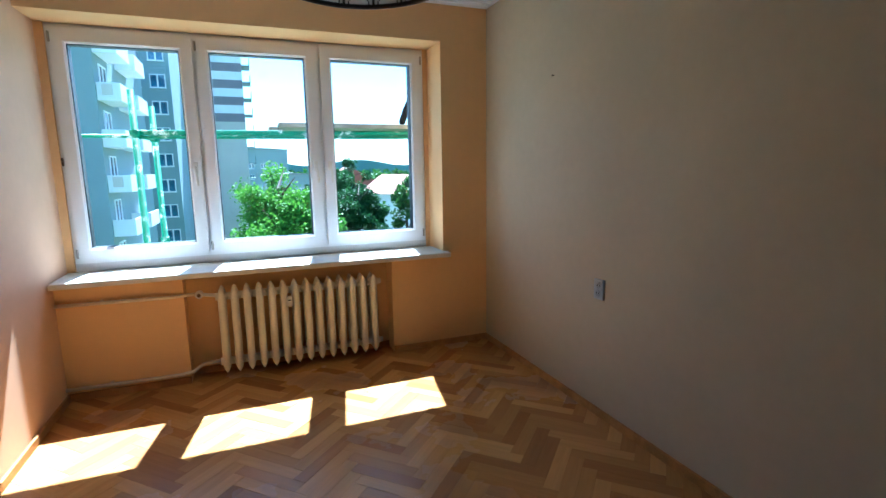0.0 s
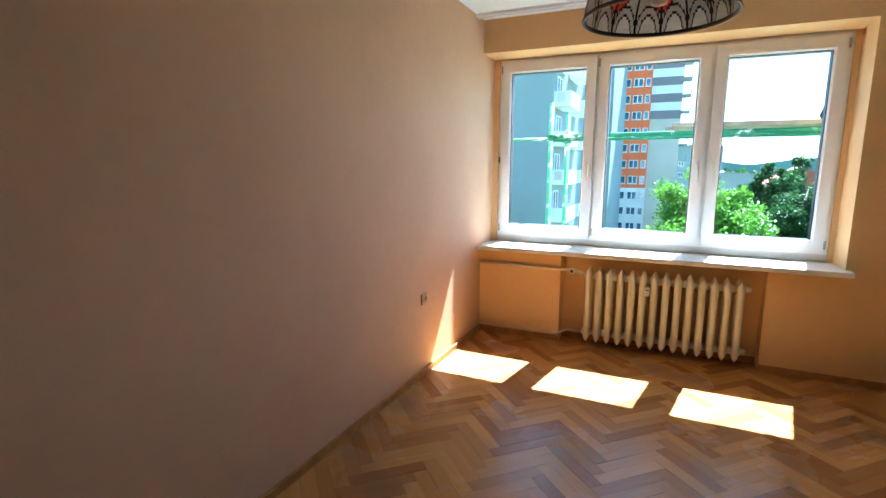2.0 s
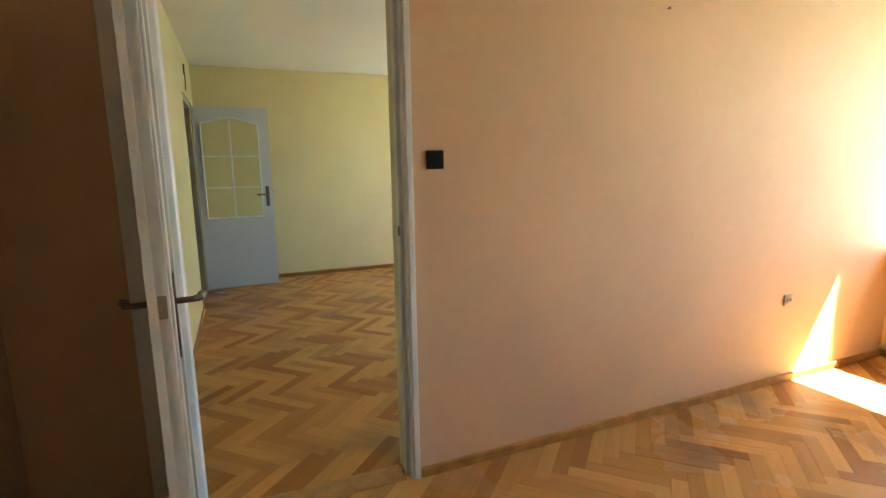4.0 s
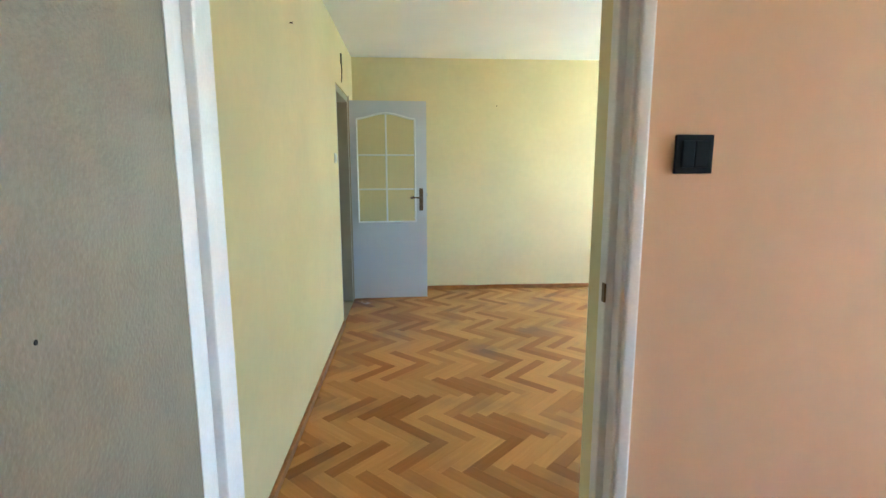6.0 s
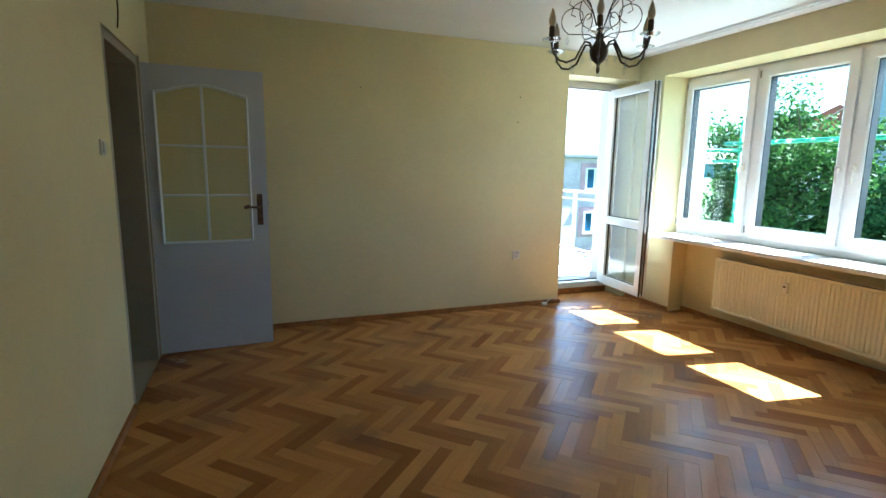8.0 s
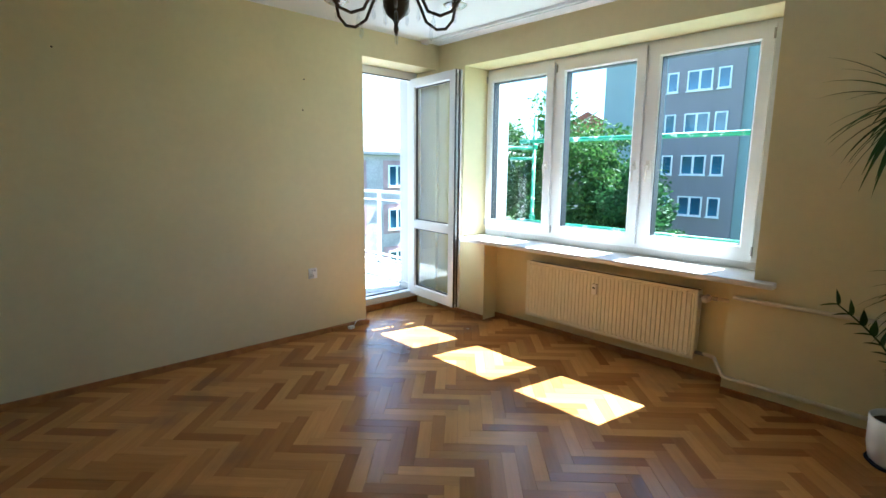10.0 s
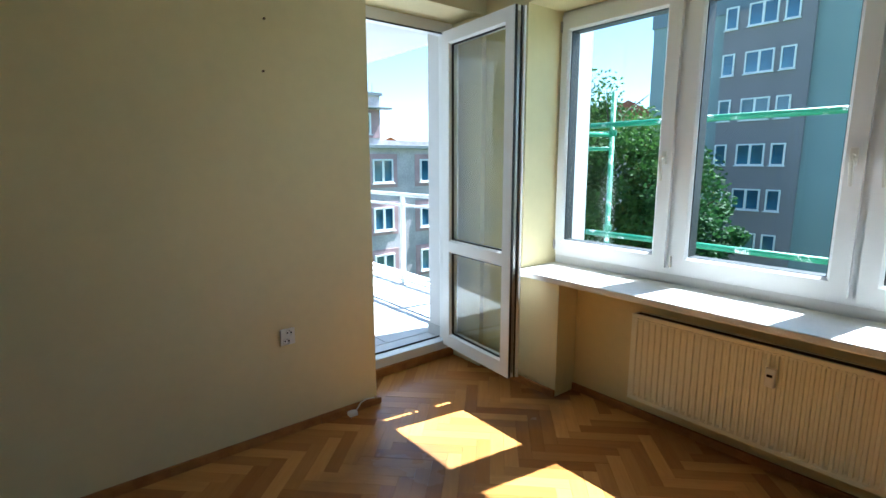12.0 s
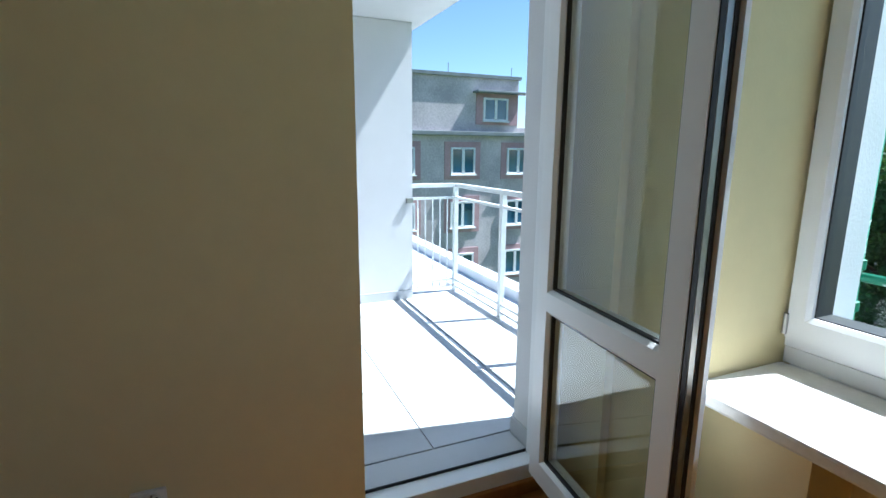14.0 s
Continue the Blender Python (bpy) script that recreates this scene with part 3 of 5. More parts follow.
scaffold("scaffold", [(-0.672, 4.544, 1.98), (-0.63, 5.13, 1.93), (3.2, 4.544, 1.98), (3.2, 5.13, 1.93)],
         [((-0.7, 4.545, 1.67), (3.2, 4.545, 1.70), 0.020), ((-0.7, 4.545, 1.635), (3.2, 4.545, 1.655), 0.012), ((-0.66, 5.13, 1.70), (3.2, 5.13, 1.70), 0.018), ((-2.2, 5.15, 1.68), (-0.6, 5.15, 1.68), 0.016), ((-0.67, 4.5, 1.655), (-0.63, 5.2, 1.655), 0.02), ((3.2, 4.5, 1.655), (3.2, 5.2, 1.655), 0.02), ((-0.67, 4.5, 0.66), (3.2, 4.5, 0.66), 0.018)],
         [(0.36, 3.3, 4.50, 4.72, 1.722, 1.76), (0.42, 3.3, 4.73, 4.95, 1.722, 1.757), (0.30, 3.3, 4.96, 5.16, 1.722, 1.762)],
         "green tube scaffold with a plank deck outside the window")
scaffold("scaffold", [(-5.87, 5.55, 2.02), (-3.21, 5.55, 2.25), (-5.87, 4.75, 1.72)],
         [((-6.1, 5.55, 1.735), (-3.4, 5.55, 1.735), 0.026), ((-6.1, 5.55, 0.715), (-3.4, 5.55, 0.715), 0.026), ((-3.6, 5.55, 1.735), (-1.4, 5.55, 1.735), 0.024), ((-6.35, 5.55, 1.66), (-5.85, 5.55, 1.66), 0.022), ((-5.87, 5.55, 1.64), (-5.87, 4.7, 1.64), 0.02), ((-6.3, 5.6, 1.52), (-5.9, 5.6, 1.52), 0.018)],
         [], "green tube scaffold standing before the yellow room's window")


ht = empty("tool_sleeve", 1.41, 4.56, 1.76, label="dark plastic sleeve leaning on the scaffold deck", category="sleeve")
part("sleeve", tube(bmesh.new(), [(0.0, 0, 0.004), (0.01, 0, 0.02), (0.05, 0, 0.12), (0.10, 0, 0.24), (0.13, 0, 0.32)], [0.014, 0.030, 0.034, 0.026, 0.012], 12), BLACK, ht, smooth=True)
part("strap", tube(bmesh.new(), [(0.13, 0, 0.315), (0.15, 0.02, 0.32), (0.16, 0.01, 0.29), (0.135, 0, 0.27)], 0.006), BLACK, ht)

# ---------------------------------------------------------------- ground and distance
structure("ground", boxes((-2500, 2500, -300, 4000, -11.5, -10.5)), GRASS, "lawns and yards down below", "ground")
structure("road", boxes((9.0, 26.0, 48.0, 230.0, -10.5, -10.46)), ASPHALT, "pale sunlit street and parking strip", "road")
hb = bmesh.new()
cols = []
for i in range(121):
    a = radians(40 + i)
    d = 1500
    top = 12 + 22 * noise.noise(Vector((i * 0.09, 3.1, 0))) + 10 * noise.noise(Vector((i * 0.31, 7.7, 0))) + 6
    cols.append((hb.verts.new((d * math.cos(a), d * math.sin(a), -10.5)), hb.verts.new((d * math.cos(a), d * math.sin(a), max(top, 4)))))
for a, b in zip(cols, cols[1:]):
    hb.faces.new((a[0], b[0], b[1], a[1]))
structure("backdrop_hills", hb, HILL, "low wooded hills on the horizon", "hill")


def facing(bm, m):
    bmesh.ops.transform(bm, matrix=m, verts=bm.verts)
    return bm


WIN_CACHE = {}


def far_window(parent, m, w, h, leaves=2, frame_mat=None, glass_mat=None):
    """A window in a far facade: frame, sill and sky-tinted glass; local x along the wall, -y outwards."""
    key = (round(w, 2), round(h, 2), leaves)
    if key not in WIN_CACHE:
        bm = bmesh.new()
        ring_xz(bm, -w / 2, w / 2, -h / 2, h / 2, -w / 2 + 0.10, w / 2 - 0.10, -h / 2 + 0.10, h / 2 - 0.10, -0.06, 0.06)
        for k in range(1, leaves):
            x = -w / 2 + w * k / leaves
            box(bm, x - 0.075, x + 0.075, -0.06, 0.05, -h / 2 + 0.05, h / 2 - 0.05)
        box(bm, -w / 2 - 0.06, w / 2 + 0.06, -0.16, 0.0, -h / 2 - 0.06, -h / 2)
        WIN_CACHE[key] = (mesh_of("window", bm, WHITEF), mesh_of("pane", boxes((-w / 2 + 0.05, w / 2 - 0.05, -0.01, 0.03, -h / 2 + 0.05, h / 2 - 0.05)), SKYGLASS))
    f = new("window", WIN_CACHE[key][0])
    f.parent = parent
    f.matrix_basis = m
    g = new("pane", WIN_CACHE[key][1])
    g.parent = f


def block_f():
    x0, x1, y = -24.2, -8.6, 39.4
    b = empty("apartment_block", (x0 + x1) / 2, y, -10.5, label="grey blue panel apartment block with a mauve window strip", category="building")
    ox, oy, oz = (x0 + x1) / 2, y, -10.5
    part("wall", boxes((x0 - ox, x1 - ox, 0, 17, 0, 11.3 - oz)), PANEL, b)
    part("roof", boxes((x0 - ox - 0.1, x1 - ox + 0.1, -0.1, 17.1, 11.3 - oz, 12.45 - oz)), PANEL_D, b, "dark attic band")
    part("facade_strip", boxes((-18.95 - ox, -13.7 - ox, -0.25, 0.0, 0, 11.3 - oz)), MAUVE, b, "mauve rendered strip")
    for k in range(7):
        z = 10.88 - 3.02 * k - oz
        for x, w, n in ((-18.5, 0.8, 1), (-16.6, 1.75, 2), (-14.95, 0.85, 1)):
            far_window(b, Matrix.Translation((x - ox, -0.27, z)), w, 1.45, n)
        bz = 9.3 - 3.02 * k - oz
        bal = part("balcony", boxes((x1 - ox, x1 - ox + 1.35, 0.3, 4.2, bz - 0.15, bz), (x1 - ox + 1.27, x1 - ox + 1.35, 0.3, 4.2, bz, bz + 1.0), (x1 - ox, x1 - ox + 1.27, 0.3, 0.38, bz, bz + 1.0)), WHITEF, b, "white concrete balcony")
        if k % 2:
            part("clutter", boxes((x1 - ox + 0.3, x1 - ox + 0.9, 0.2, 0.3, bz + 0.2, bz + 0.9)), CREAMF, bal)
        bal2 = part("balcony", boxes((x1 - ox, x1 - ox + 1.35, 6.3, 10.2, bz - 0.15, bz), (x1 - ox + 1.27, x1 - ox + 1.35, 6.3, 10.2, bz, bz + 1.0), (x1 - ox, x1 - ox + 1.27, 6.3, 6.38, bz, bz + 1.0)), WHITEF, b, "white concrete balcony")
        far_window(b, Matrix.Translation((x1 - ox + 0.02, 2.2, z - 0.2)) @ pose(0, 0, 0, 0, 0, 90), 1.8, 1.9, 2)


def block_t():
    x0, x1, y, top = -10.2, 0.6, 85.0, 34.0
    oz = -10.5
    ox = (x0 + x1) / 2
    b = empty("tower_block", ox, y, oz, label="tall striped tower block with an orange window strip", category="building")
    part("wall", boxes((x0 - ox, x1 - ox, 0, 14, 0, top - oz)), CREAMF, b)
    part("facade_strip", boxes((-7.7 - ox, -3.75 - ox, -0.2, 0, -1.65 - oz, top - oz)), ORANGE, b, "orange rendered strip")
    part("facade_strip", boxes((-7.7 - ox, -3.75 - ox, -0.2, 0, 0, -1.65 - oz)), WHITEF, b, "white rendered base of the strip")
    for k in range(16):
        z = 21.9 + 4.95 - 2.475 * k - oz
        if z - 0.6 > 7.5 - oz:
            for xa, xb in ((x0 - ox, -7.7 - ox), (-3.75 - ox, x1 - ox)):
                part("band", boxes((xa, xb, -0.08, 0, z - 0.6, z + 0.65)), MAUVE, b, "grey facade band")
                part("band", boxes((xa, xb, -0.07, 0, z + 0.65, z + 1.875)), WHITEF, b, "white facade band")
        for x, w, n in ((-7.15, 0.75, 1), (-5.7, 1.4, 2), (-4.3, 0.75, 1)):
            far_window(b, Matrix.Translation((x - ox, -0.25, z)), w, 1.25, n)
    for k in range(12):
        part("balcony", boxes((x1 - ox, x1 - ox + 1.2, 1, 5, 3.2 + 2.475 * k, 3.35 + 2.475 * k), (x1 - ox + 1.12, x1 - ox + 1.2, 1, 5, 3.35 + 2.475 * k, 4.3 + 2.475 * k)), PANEL, b)


def block_beige():
    ox, y, oz = -9.6, 62.0, -10.5
    b = empty("apartment_block", ox, y, oz, label="beige apartment wing behind the panel block", category="building")
    part("wall", boxes((-4.5, 2.9, 0, 15, 0, 34)), PANEL, b)
    part("roof", boxes((-4.6, 3.0, -0.1, 15.1, 34, 34.6)), PANEL_D, b)
    for k in range(12):
        for x in (-3.3, -0.6, 1.7):
            far_window(b, Matrix.Translation((x, -0.02, 2.2 + 2.75 * k)), 1.5, 1.4, 2)


def block_w():
    x, oz = -28.7, -10.5
    b = empty("old_tenement", x, 16, oz, label="worn grey tenement with dusty pink window surrounds", category="building")
    part("wall", boxes((-12, 0, -9, 12, 0, 2.2 - oz)), GREYF, b)
    part("cornice", boxes((-12, 0.35, -9, 12.2, 2.2 - oz, 2.42 - oz), bevel=0.03), ROOFGREY, b, "grey metal cornice")
    part("attic", boxes((-12, -0.1, -9, 1.45, 2.42 - oz, 5.2 - oz), (-12, -0.35, 1.45, 12, 2.42 - oz, 2.7 - oz)), GREYF, b, "set-back attic storey")
    part("attic_roof", boxes((-12.1, 0.05, -9.1, 1.55, 5.2 - oz, 5.36 - oz)), ROOFGREY, b)
    part("canopy", boxes((-0.1, 0.55, -1.35, 1.9, 4.42 - oz, 4.52 - oz), bevel=0.02), ROOFGREY, b, "small sheet metal canopy")
    part("surround", boxes((-0.1, -0.04, -1.15, 1.4, 2.8 - oz, 4.42 - oz)), PINKF, b, "pink render round the attic window")
    far_window(b, Matrix.Translation((0.0, 0.0, 3.6 - oz)) @ pose(0, 0, 0, 0, 0, 90), 1.5, 1.2, 2)
    for ky in (-5.4, -1.95, 1.45, 4.9, 8.35):
        for k in range(5):
            z = 0.88 - 2.87 * k - oz
            part("surround", boxes((0, 0.05, ky - 1.05, ky + 1.05, z - 0.98, z + 1.0)), PINKF, b, "dusty pink window surround")
            far_window(b, Matrix.Translation((0.09, ky, z)) @ pose(0, 0, 0, 0, 0, 90), 1.42, 1.42, 2)
    for yy in (-2.6, 1.2):
        part("antenna", rod(bmesh.new(), (-0.5, yy, 5.3 - oz), (-0.5, yy, 5.9 - oz), 0.02, 5), STEEL, b)


block_f()
block_t()
block_beige()
block_w()


def house(x, y, w, d, h, roof, wall, label, turn=0, pitch=0.28):
    b = empty("house", x, y, -10.5, label=label, category="house")
    b.rotation_euler = (0, 0, radians(turn))
    part("wall", boxes((-w / 2, w / 2, -d / 2, d / 2, 0, h)), wall, b)
    bm = bmesh.new()
    rr = h + w * pitch
    vs = [bm.verts.new(p) for p in ((-w / 2 - 0.4, -d / 2 - 0.4, h), (w / 2 + 0.4, -d / 2 - 0.4, h), (w / 2 + 0.4, d / 2 + 0.4, h), (-w / 2 - 0.4, d / 2 + 0.4, h), (0, -d / 2 - 0.4, rr), (0, d / 2 + 0.4, rr))]
    for f in ((0, 1, 4), (2, 3, 5), (1, 2, 5, 4), (3, 0, 4, 5), (3, 2, 1, 0)):
        bm.faces.new([vs[k] for k in f])
    part("roof", bm, roof, b)
    for k in range(max(1, int(w // 3))):
        for zz in range(max(1, int(h // 3))):
            far_window(b, Matrix.Translation((-w / 2 + 1.6 + 3 * k, -d / 2 - 0.02, 1.6 + 2.9 * zz)), 1.3, 1.3, 2)


house(22.0, 66, 9, 12, 8.6, ROOFRED, WHITEF, "white house with a red roof among the trees", 35)
house(9.5, 118, 12, 10, 11.0, ROOFGREY, PANEL, "low grey blue block behind the trees", 0, 0.03)
house(4.0, 150, 14, 12, 17.6, ROOFGREY, PANEL, "blue grey block in the distance", 0, 0.03)
house(30, 160, 20, 12, 7.0, ROOFRED, CREAMF, "long low house in the distance")
house(-49, 80, 16, 12, 16.8, ROOFRED, CREAMF, "house with a red roof behind the garden trees", 20)
house(-78, 50, 14, 12, 12.0, ORANGE, CREAMF, "pale far building with an orange roof", 60)
house(-70, 60, 12, 12, 13.6, WHITEF, WHITEF, "white far building on the horizon", 50)


def car(x, y, turn, paint, label):
    c = empty("car", x, y, -10.46, label=label, category="car", group="parked cars in the street")
    c.rotation_euler = (0, 0, radians(turn))
    part("body", boxes((-0.88, 0.88, -2.1, 2.1, 0.25, 0.85), bevel=0.12), paint, c)
    part("cabin", boxes((-0.75, 0.75, -1.3, 1.1, 0.85, 1.45), bevel=0.22), SKYGLASS, c)
    for sx in (-0.85, 0.85):
        for sy in (-1.3, 1.3):
            part("wheel", rod(bmesh.new(), (sx - 0.1, sy, 0.31), (sx + 0.1, sy, 0.31), 0.31, 14), RUBBER, c)


for k, (x, y, p, l) in enumerate(((13.0, 84, CARPAINT, "dark car parked in the street"), (12.5, 96, WHITEF, "white car parked in the street"), (14.2, 108, CARPAINT, "dark car parked in the street"), (20.5, 100, WHITEF, "white car parked in the street"))):
    car(x, y, 5, p, l)


# ---------------------------------------------------------------- trees
def tree(x, y, top, rx, rz, leaves, material, label, clumps=46, size=0.30, seed=1):
    rnd = random.Random(seed)
    t = empty("tree", x, y, -10.5, label=label, category="tree")
    H = top + 10.5
    cz = H - rz
    bm = bmesh.new()
    tube(bm, [(0, 0, 0), (0.1, 0.05, H * 0.3), (-0.1, 0.1, H * 0.55), (0.05, 0, H * 0.85)], [0.28, 0.2, 0.14, 0.04], 9)
    for k in range(12):
        a, q = k * 2.4, 0.35 + 0.045 * k
        z = H * q
        r = rx * (0.75 - 0.25 * q)
        tube(bm, [(0, 0, z), (r * 0.45 * math.cos(a), r * 0.45 * math.sin(a), z + r * 0.3), (r * math.cos(a), r * math.sin(a), z + r * 0.65)], [0.10, 0.06, 0.02], 6)
    part("trunk", bm, BARK, t)
    verts, faces = [], []
    centres = []
    for k in range(clumps):
        a, e = rnd.uniform(0, 6.283), math.asin(rnd.uniform(-0.85, 1))
        dn = Vector((math.cos(a) * math.cos(e), math.sin(a) * math.cos(e), math.sin(e)))
        f = rnd.uniform(0.45, 1.0) * (0.86 + 0.5 * noise.noise(dn * 1.9 + Vector((seed * 3.7, 0, 0))))
        centres.append((Vector((rx * f * math.cos(a) * math.cos(e), rx * f * math.sin(a) * math.cos(e), cz + rz * f * math.sin(e))), rnd.uniform(0.16, 0.34) * rx))
    per = leaves // clumps
    for c, r in centres:
        for _ in range(per):
            d = Vector((rnd.gauss(0, 1), rnd.gauss(0, 1), rnd.gauss(0, 0.75)))
            p = c + d.normalized() * r * rnd.uniform(0.35, 1.0)
            u = Vector((rnd.gauss(0, 1), rnd.gauss(0, 1), rnd.gauss(0, 0.6))).normalized()
            w = u.cross(Vector((rnd.gauss(0, 1), rnd.gauss(0, 1), rnd.gauss(0, 1)))).normalized()
            s = size * rnd.uniform(0.6, 1.25)
            n = len(verts)
            verts += [p - u * s * 0.5, p + w * s * 0.3, p + u * s * 0.5, p - w * s * 0.3]
            faces.append((n, n + 1, n + 2, n + 3))
    me = bpy.data.meshes.new("crown")
    me.from_pydata([tuple(v) for v in verts], [], faces)
    me.materials.append(material)
    cr = new("crown", me)
    cr.parent = t


tree(-20.9, 29.1, 6.3, 5.2, 6.6, 42000, LEAF_C, "leafy garden tree in front of the panel block", 100, 0.27, 2)
tree(-15.9, 28.3, 1.9, 3.5, 5.6, 26000, LEAF_B, "darker garden tree in front of the panel block", 70, 0.26, 3)
tree(1.7, 30, 2.3, 3.5, 5.0, 34000, LEAF_A, "bright green sunlit tree below the tower", 90, 0.21, 4)
tree(9.4, 45, 0.8, 2.9, 4.5, 24000, LEAF_B, "dense dark green round tree", 80, 0.25, 5)
tree(15.0, 48, 1.5, 2.6, 4.4, 7000, LEAF_C, "green tree beside the red roofed house", 50, 0.36, 6)
tree(11.8, 78, 2.6, 4.0, 5.0, 6000, LEAF_B, "dark tree further down the street", 50, 0.55, 7)
tree(4.2, 72, 0.2, 3.2, 4.2, 5000, LEAF_C, "green tree further down the street", 44, 0.5, 8)
tree(17.5, 92, 3.2, 5.0, 6.0, 6000, LEAF_B, "tall dark tree in the distance", 50, 0.65, 9)
tree(23.0, 80, 2.0, 4.0, 5.0, 5000, LEAF_C, "green tree behind the house", 44, 0.6, 10)
verts, faces = [], []
rw = random.Random(12)
for _ in range(26000):
    y = rw.uniform(170, 420)
    x = rw.uniform(-0.28, 0.62) * y
    z = -10.5 + rw.uniform(0, 9) * (0.5 + 0.5 * math.sin(x * 0.06) * math.sin(y * 0.05 + 1) + 0.35)
    s = rw.uniform(0.6, 1.7)
    u = Vector((rw.gauss(0, 1), rw.gauss(0, 0.4), rw.gauss(0, 1))).normalized() * s
    w = u.cross(Vector((rw.gauss(0, 1), rw.gauss(0, 1), rw.gauss(0, 1)))).normalized() * s * 0.7
    n, p = len(verts), Vector((x, y, z))
    verts += [p - u, p + w, p + u, p - w]
    faces.append((n, n + 1, n + 2, n + 3))
me = bpy.data.meshes.new("far_woods")
me.from_pydata([tuple(v) for v in verts], [], faces)
me.materials.append(LEAF_C)
tagged(new("far_woods", me), label="belt of far trees along the horizon", category="woods", kind="stuff")


# ---------------------------------------------------------------- doors
def door_peach():
    d = empty("door_1", -1.09, -0.27, 0, label="open old white painted door with beige grained facing", category="door", kind="structure")

    def add(n, bm, m, parent=d, lab=""):
        bmesh.ops.transform(bm, matrix=Matrix.Translation((1.09, 0.27, 0)), verts=bm.verts)
        return part(n, bm, m, parent, lab)
    # jambs with a rebate, and the casing on the peach side
    add("jamb", boxes((-1.168, -1.075, -0.76, -0.642, 0, 2.04), (-1.075, -1.022, -0.76, -0.662, 0, 2.04), bevel=0.004), OLDWHITE)
    add("reveal", boxes((-1.168, -1.097, 0.164, 0.20, 0, 2.04), bevel=0.004), YELLOW, d, "cream yellow painted jamb edge")
    add("jamb", boxes((-1.096, -1.058, 0.160, 0.20, 0, 2.04), (-1.058, -1.022, 0.176, 0.20, 0, 2.04), bevel=0.004), OLDWHITE)
    add("head", boxes((-1.168, -1.075, -0.76, 0.20, 2.035, 2.08), (-1.075, -1.022, -0.76, 0.20, 2.05, 2.08), bevel=0.004), OLDWHITE)
    add("casing", boxes((-1.03, -1.012, 0.184, 0.212, 0, 2.13), (-1.03, -1.014, -0.80, -0.682, 0, 2.13), (-1.03, -1.013, -0.682, 0.184, 2.06, 2.13), bevel=0.005), OLDWHITE)
    add("strike_plate", boxes((-1.072, -1.0585, 0.1575, 0.1615, 1.078, 1.118)), BRONZE, d, "dark metal strike plate")
    add("threshold", boxes((-1.15, -1.03, -0.70, 0.15, -0.010, 0.004)), BASE1, d, "worn wooden threshold strip")
    leaf = new("leaf")
    leaf.parent = d
    leaf.empty_display_size = 0.05
    leaf.matrix_basis = pose(0.062, -0.388, 0, 0, 0, 6.0)
    L, T = 0.81, 0.040

    def addl(n, bm, m, lab=""):
        return part(n, bm, m, leaf, lab)
    core = boxes((0, L, -T, -0.006, 0.012, 2.02), bevel=0.003)
    box(core, 0, 0.040, -0.006, 0, 0.012, 2.02)
    box(core, L - 0.055, L, -0.006, 0, 0.012, 2.02, bevel=0.002)
    box(core, 0.040, L - 0.055, -0.006, 0, 0.012, 0.06)
    box(core, 0.040, L - 0.055, -0.006, 0, 1.97, 2.02)
    box(core, L - 0.004, L + 0.005, -0.018, -0.008, 0.30, 1.9)
    box(core, L - 0.004, L + 0.009, -0.046, -0.030, 0.012, 2.02)
    addl("core", core, OLDWHITE)
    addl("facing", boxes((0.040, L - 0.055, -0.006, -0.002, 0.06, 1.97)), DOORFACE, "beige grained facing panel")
    addl("lock_plate", boxes((L - 0.001, L + 0.0065, -0.028, -0.012, 1.068, 1.115)), STEEL, "small steel lock plate")
    for sgn, y0 in ((1, 0.0), (-1, -T)):
        hb = boxes((L - 0.07, L - 0.035, min(y0, y0 + sgn * 0.004), max(y0, y0 + sgn * 0.004), 0.97, 1.15))
        tube(hb, [(L - 0.052, y0, 1.088), (L - 0.052, y0 + sgn * 0.035, 1.088), (L - 0.06, y0 + sgn * 0.048, 1.088), (L - 0.10, y0 + sgn * 0.055, 1.086), (L - 0.14, y0 + sgn * 0.052, 1.078)], [0.007, 0.007, 0.008, 0.009, 0.006], 8)
        addl("handle", hb, BRONZE, "worn metal lever handle")
    addl("nail_hole", rod(bmesh.new(), (0.47, -0.003, 1.19), (0.47, -0.0012, 1.19), 0.003), BLACK)


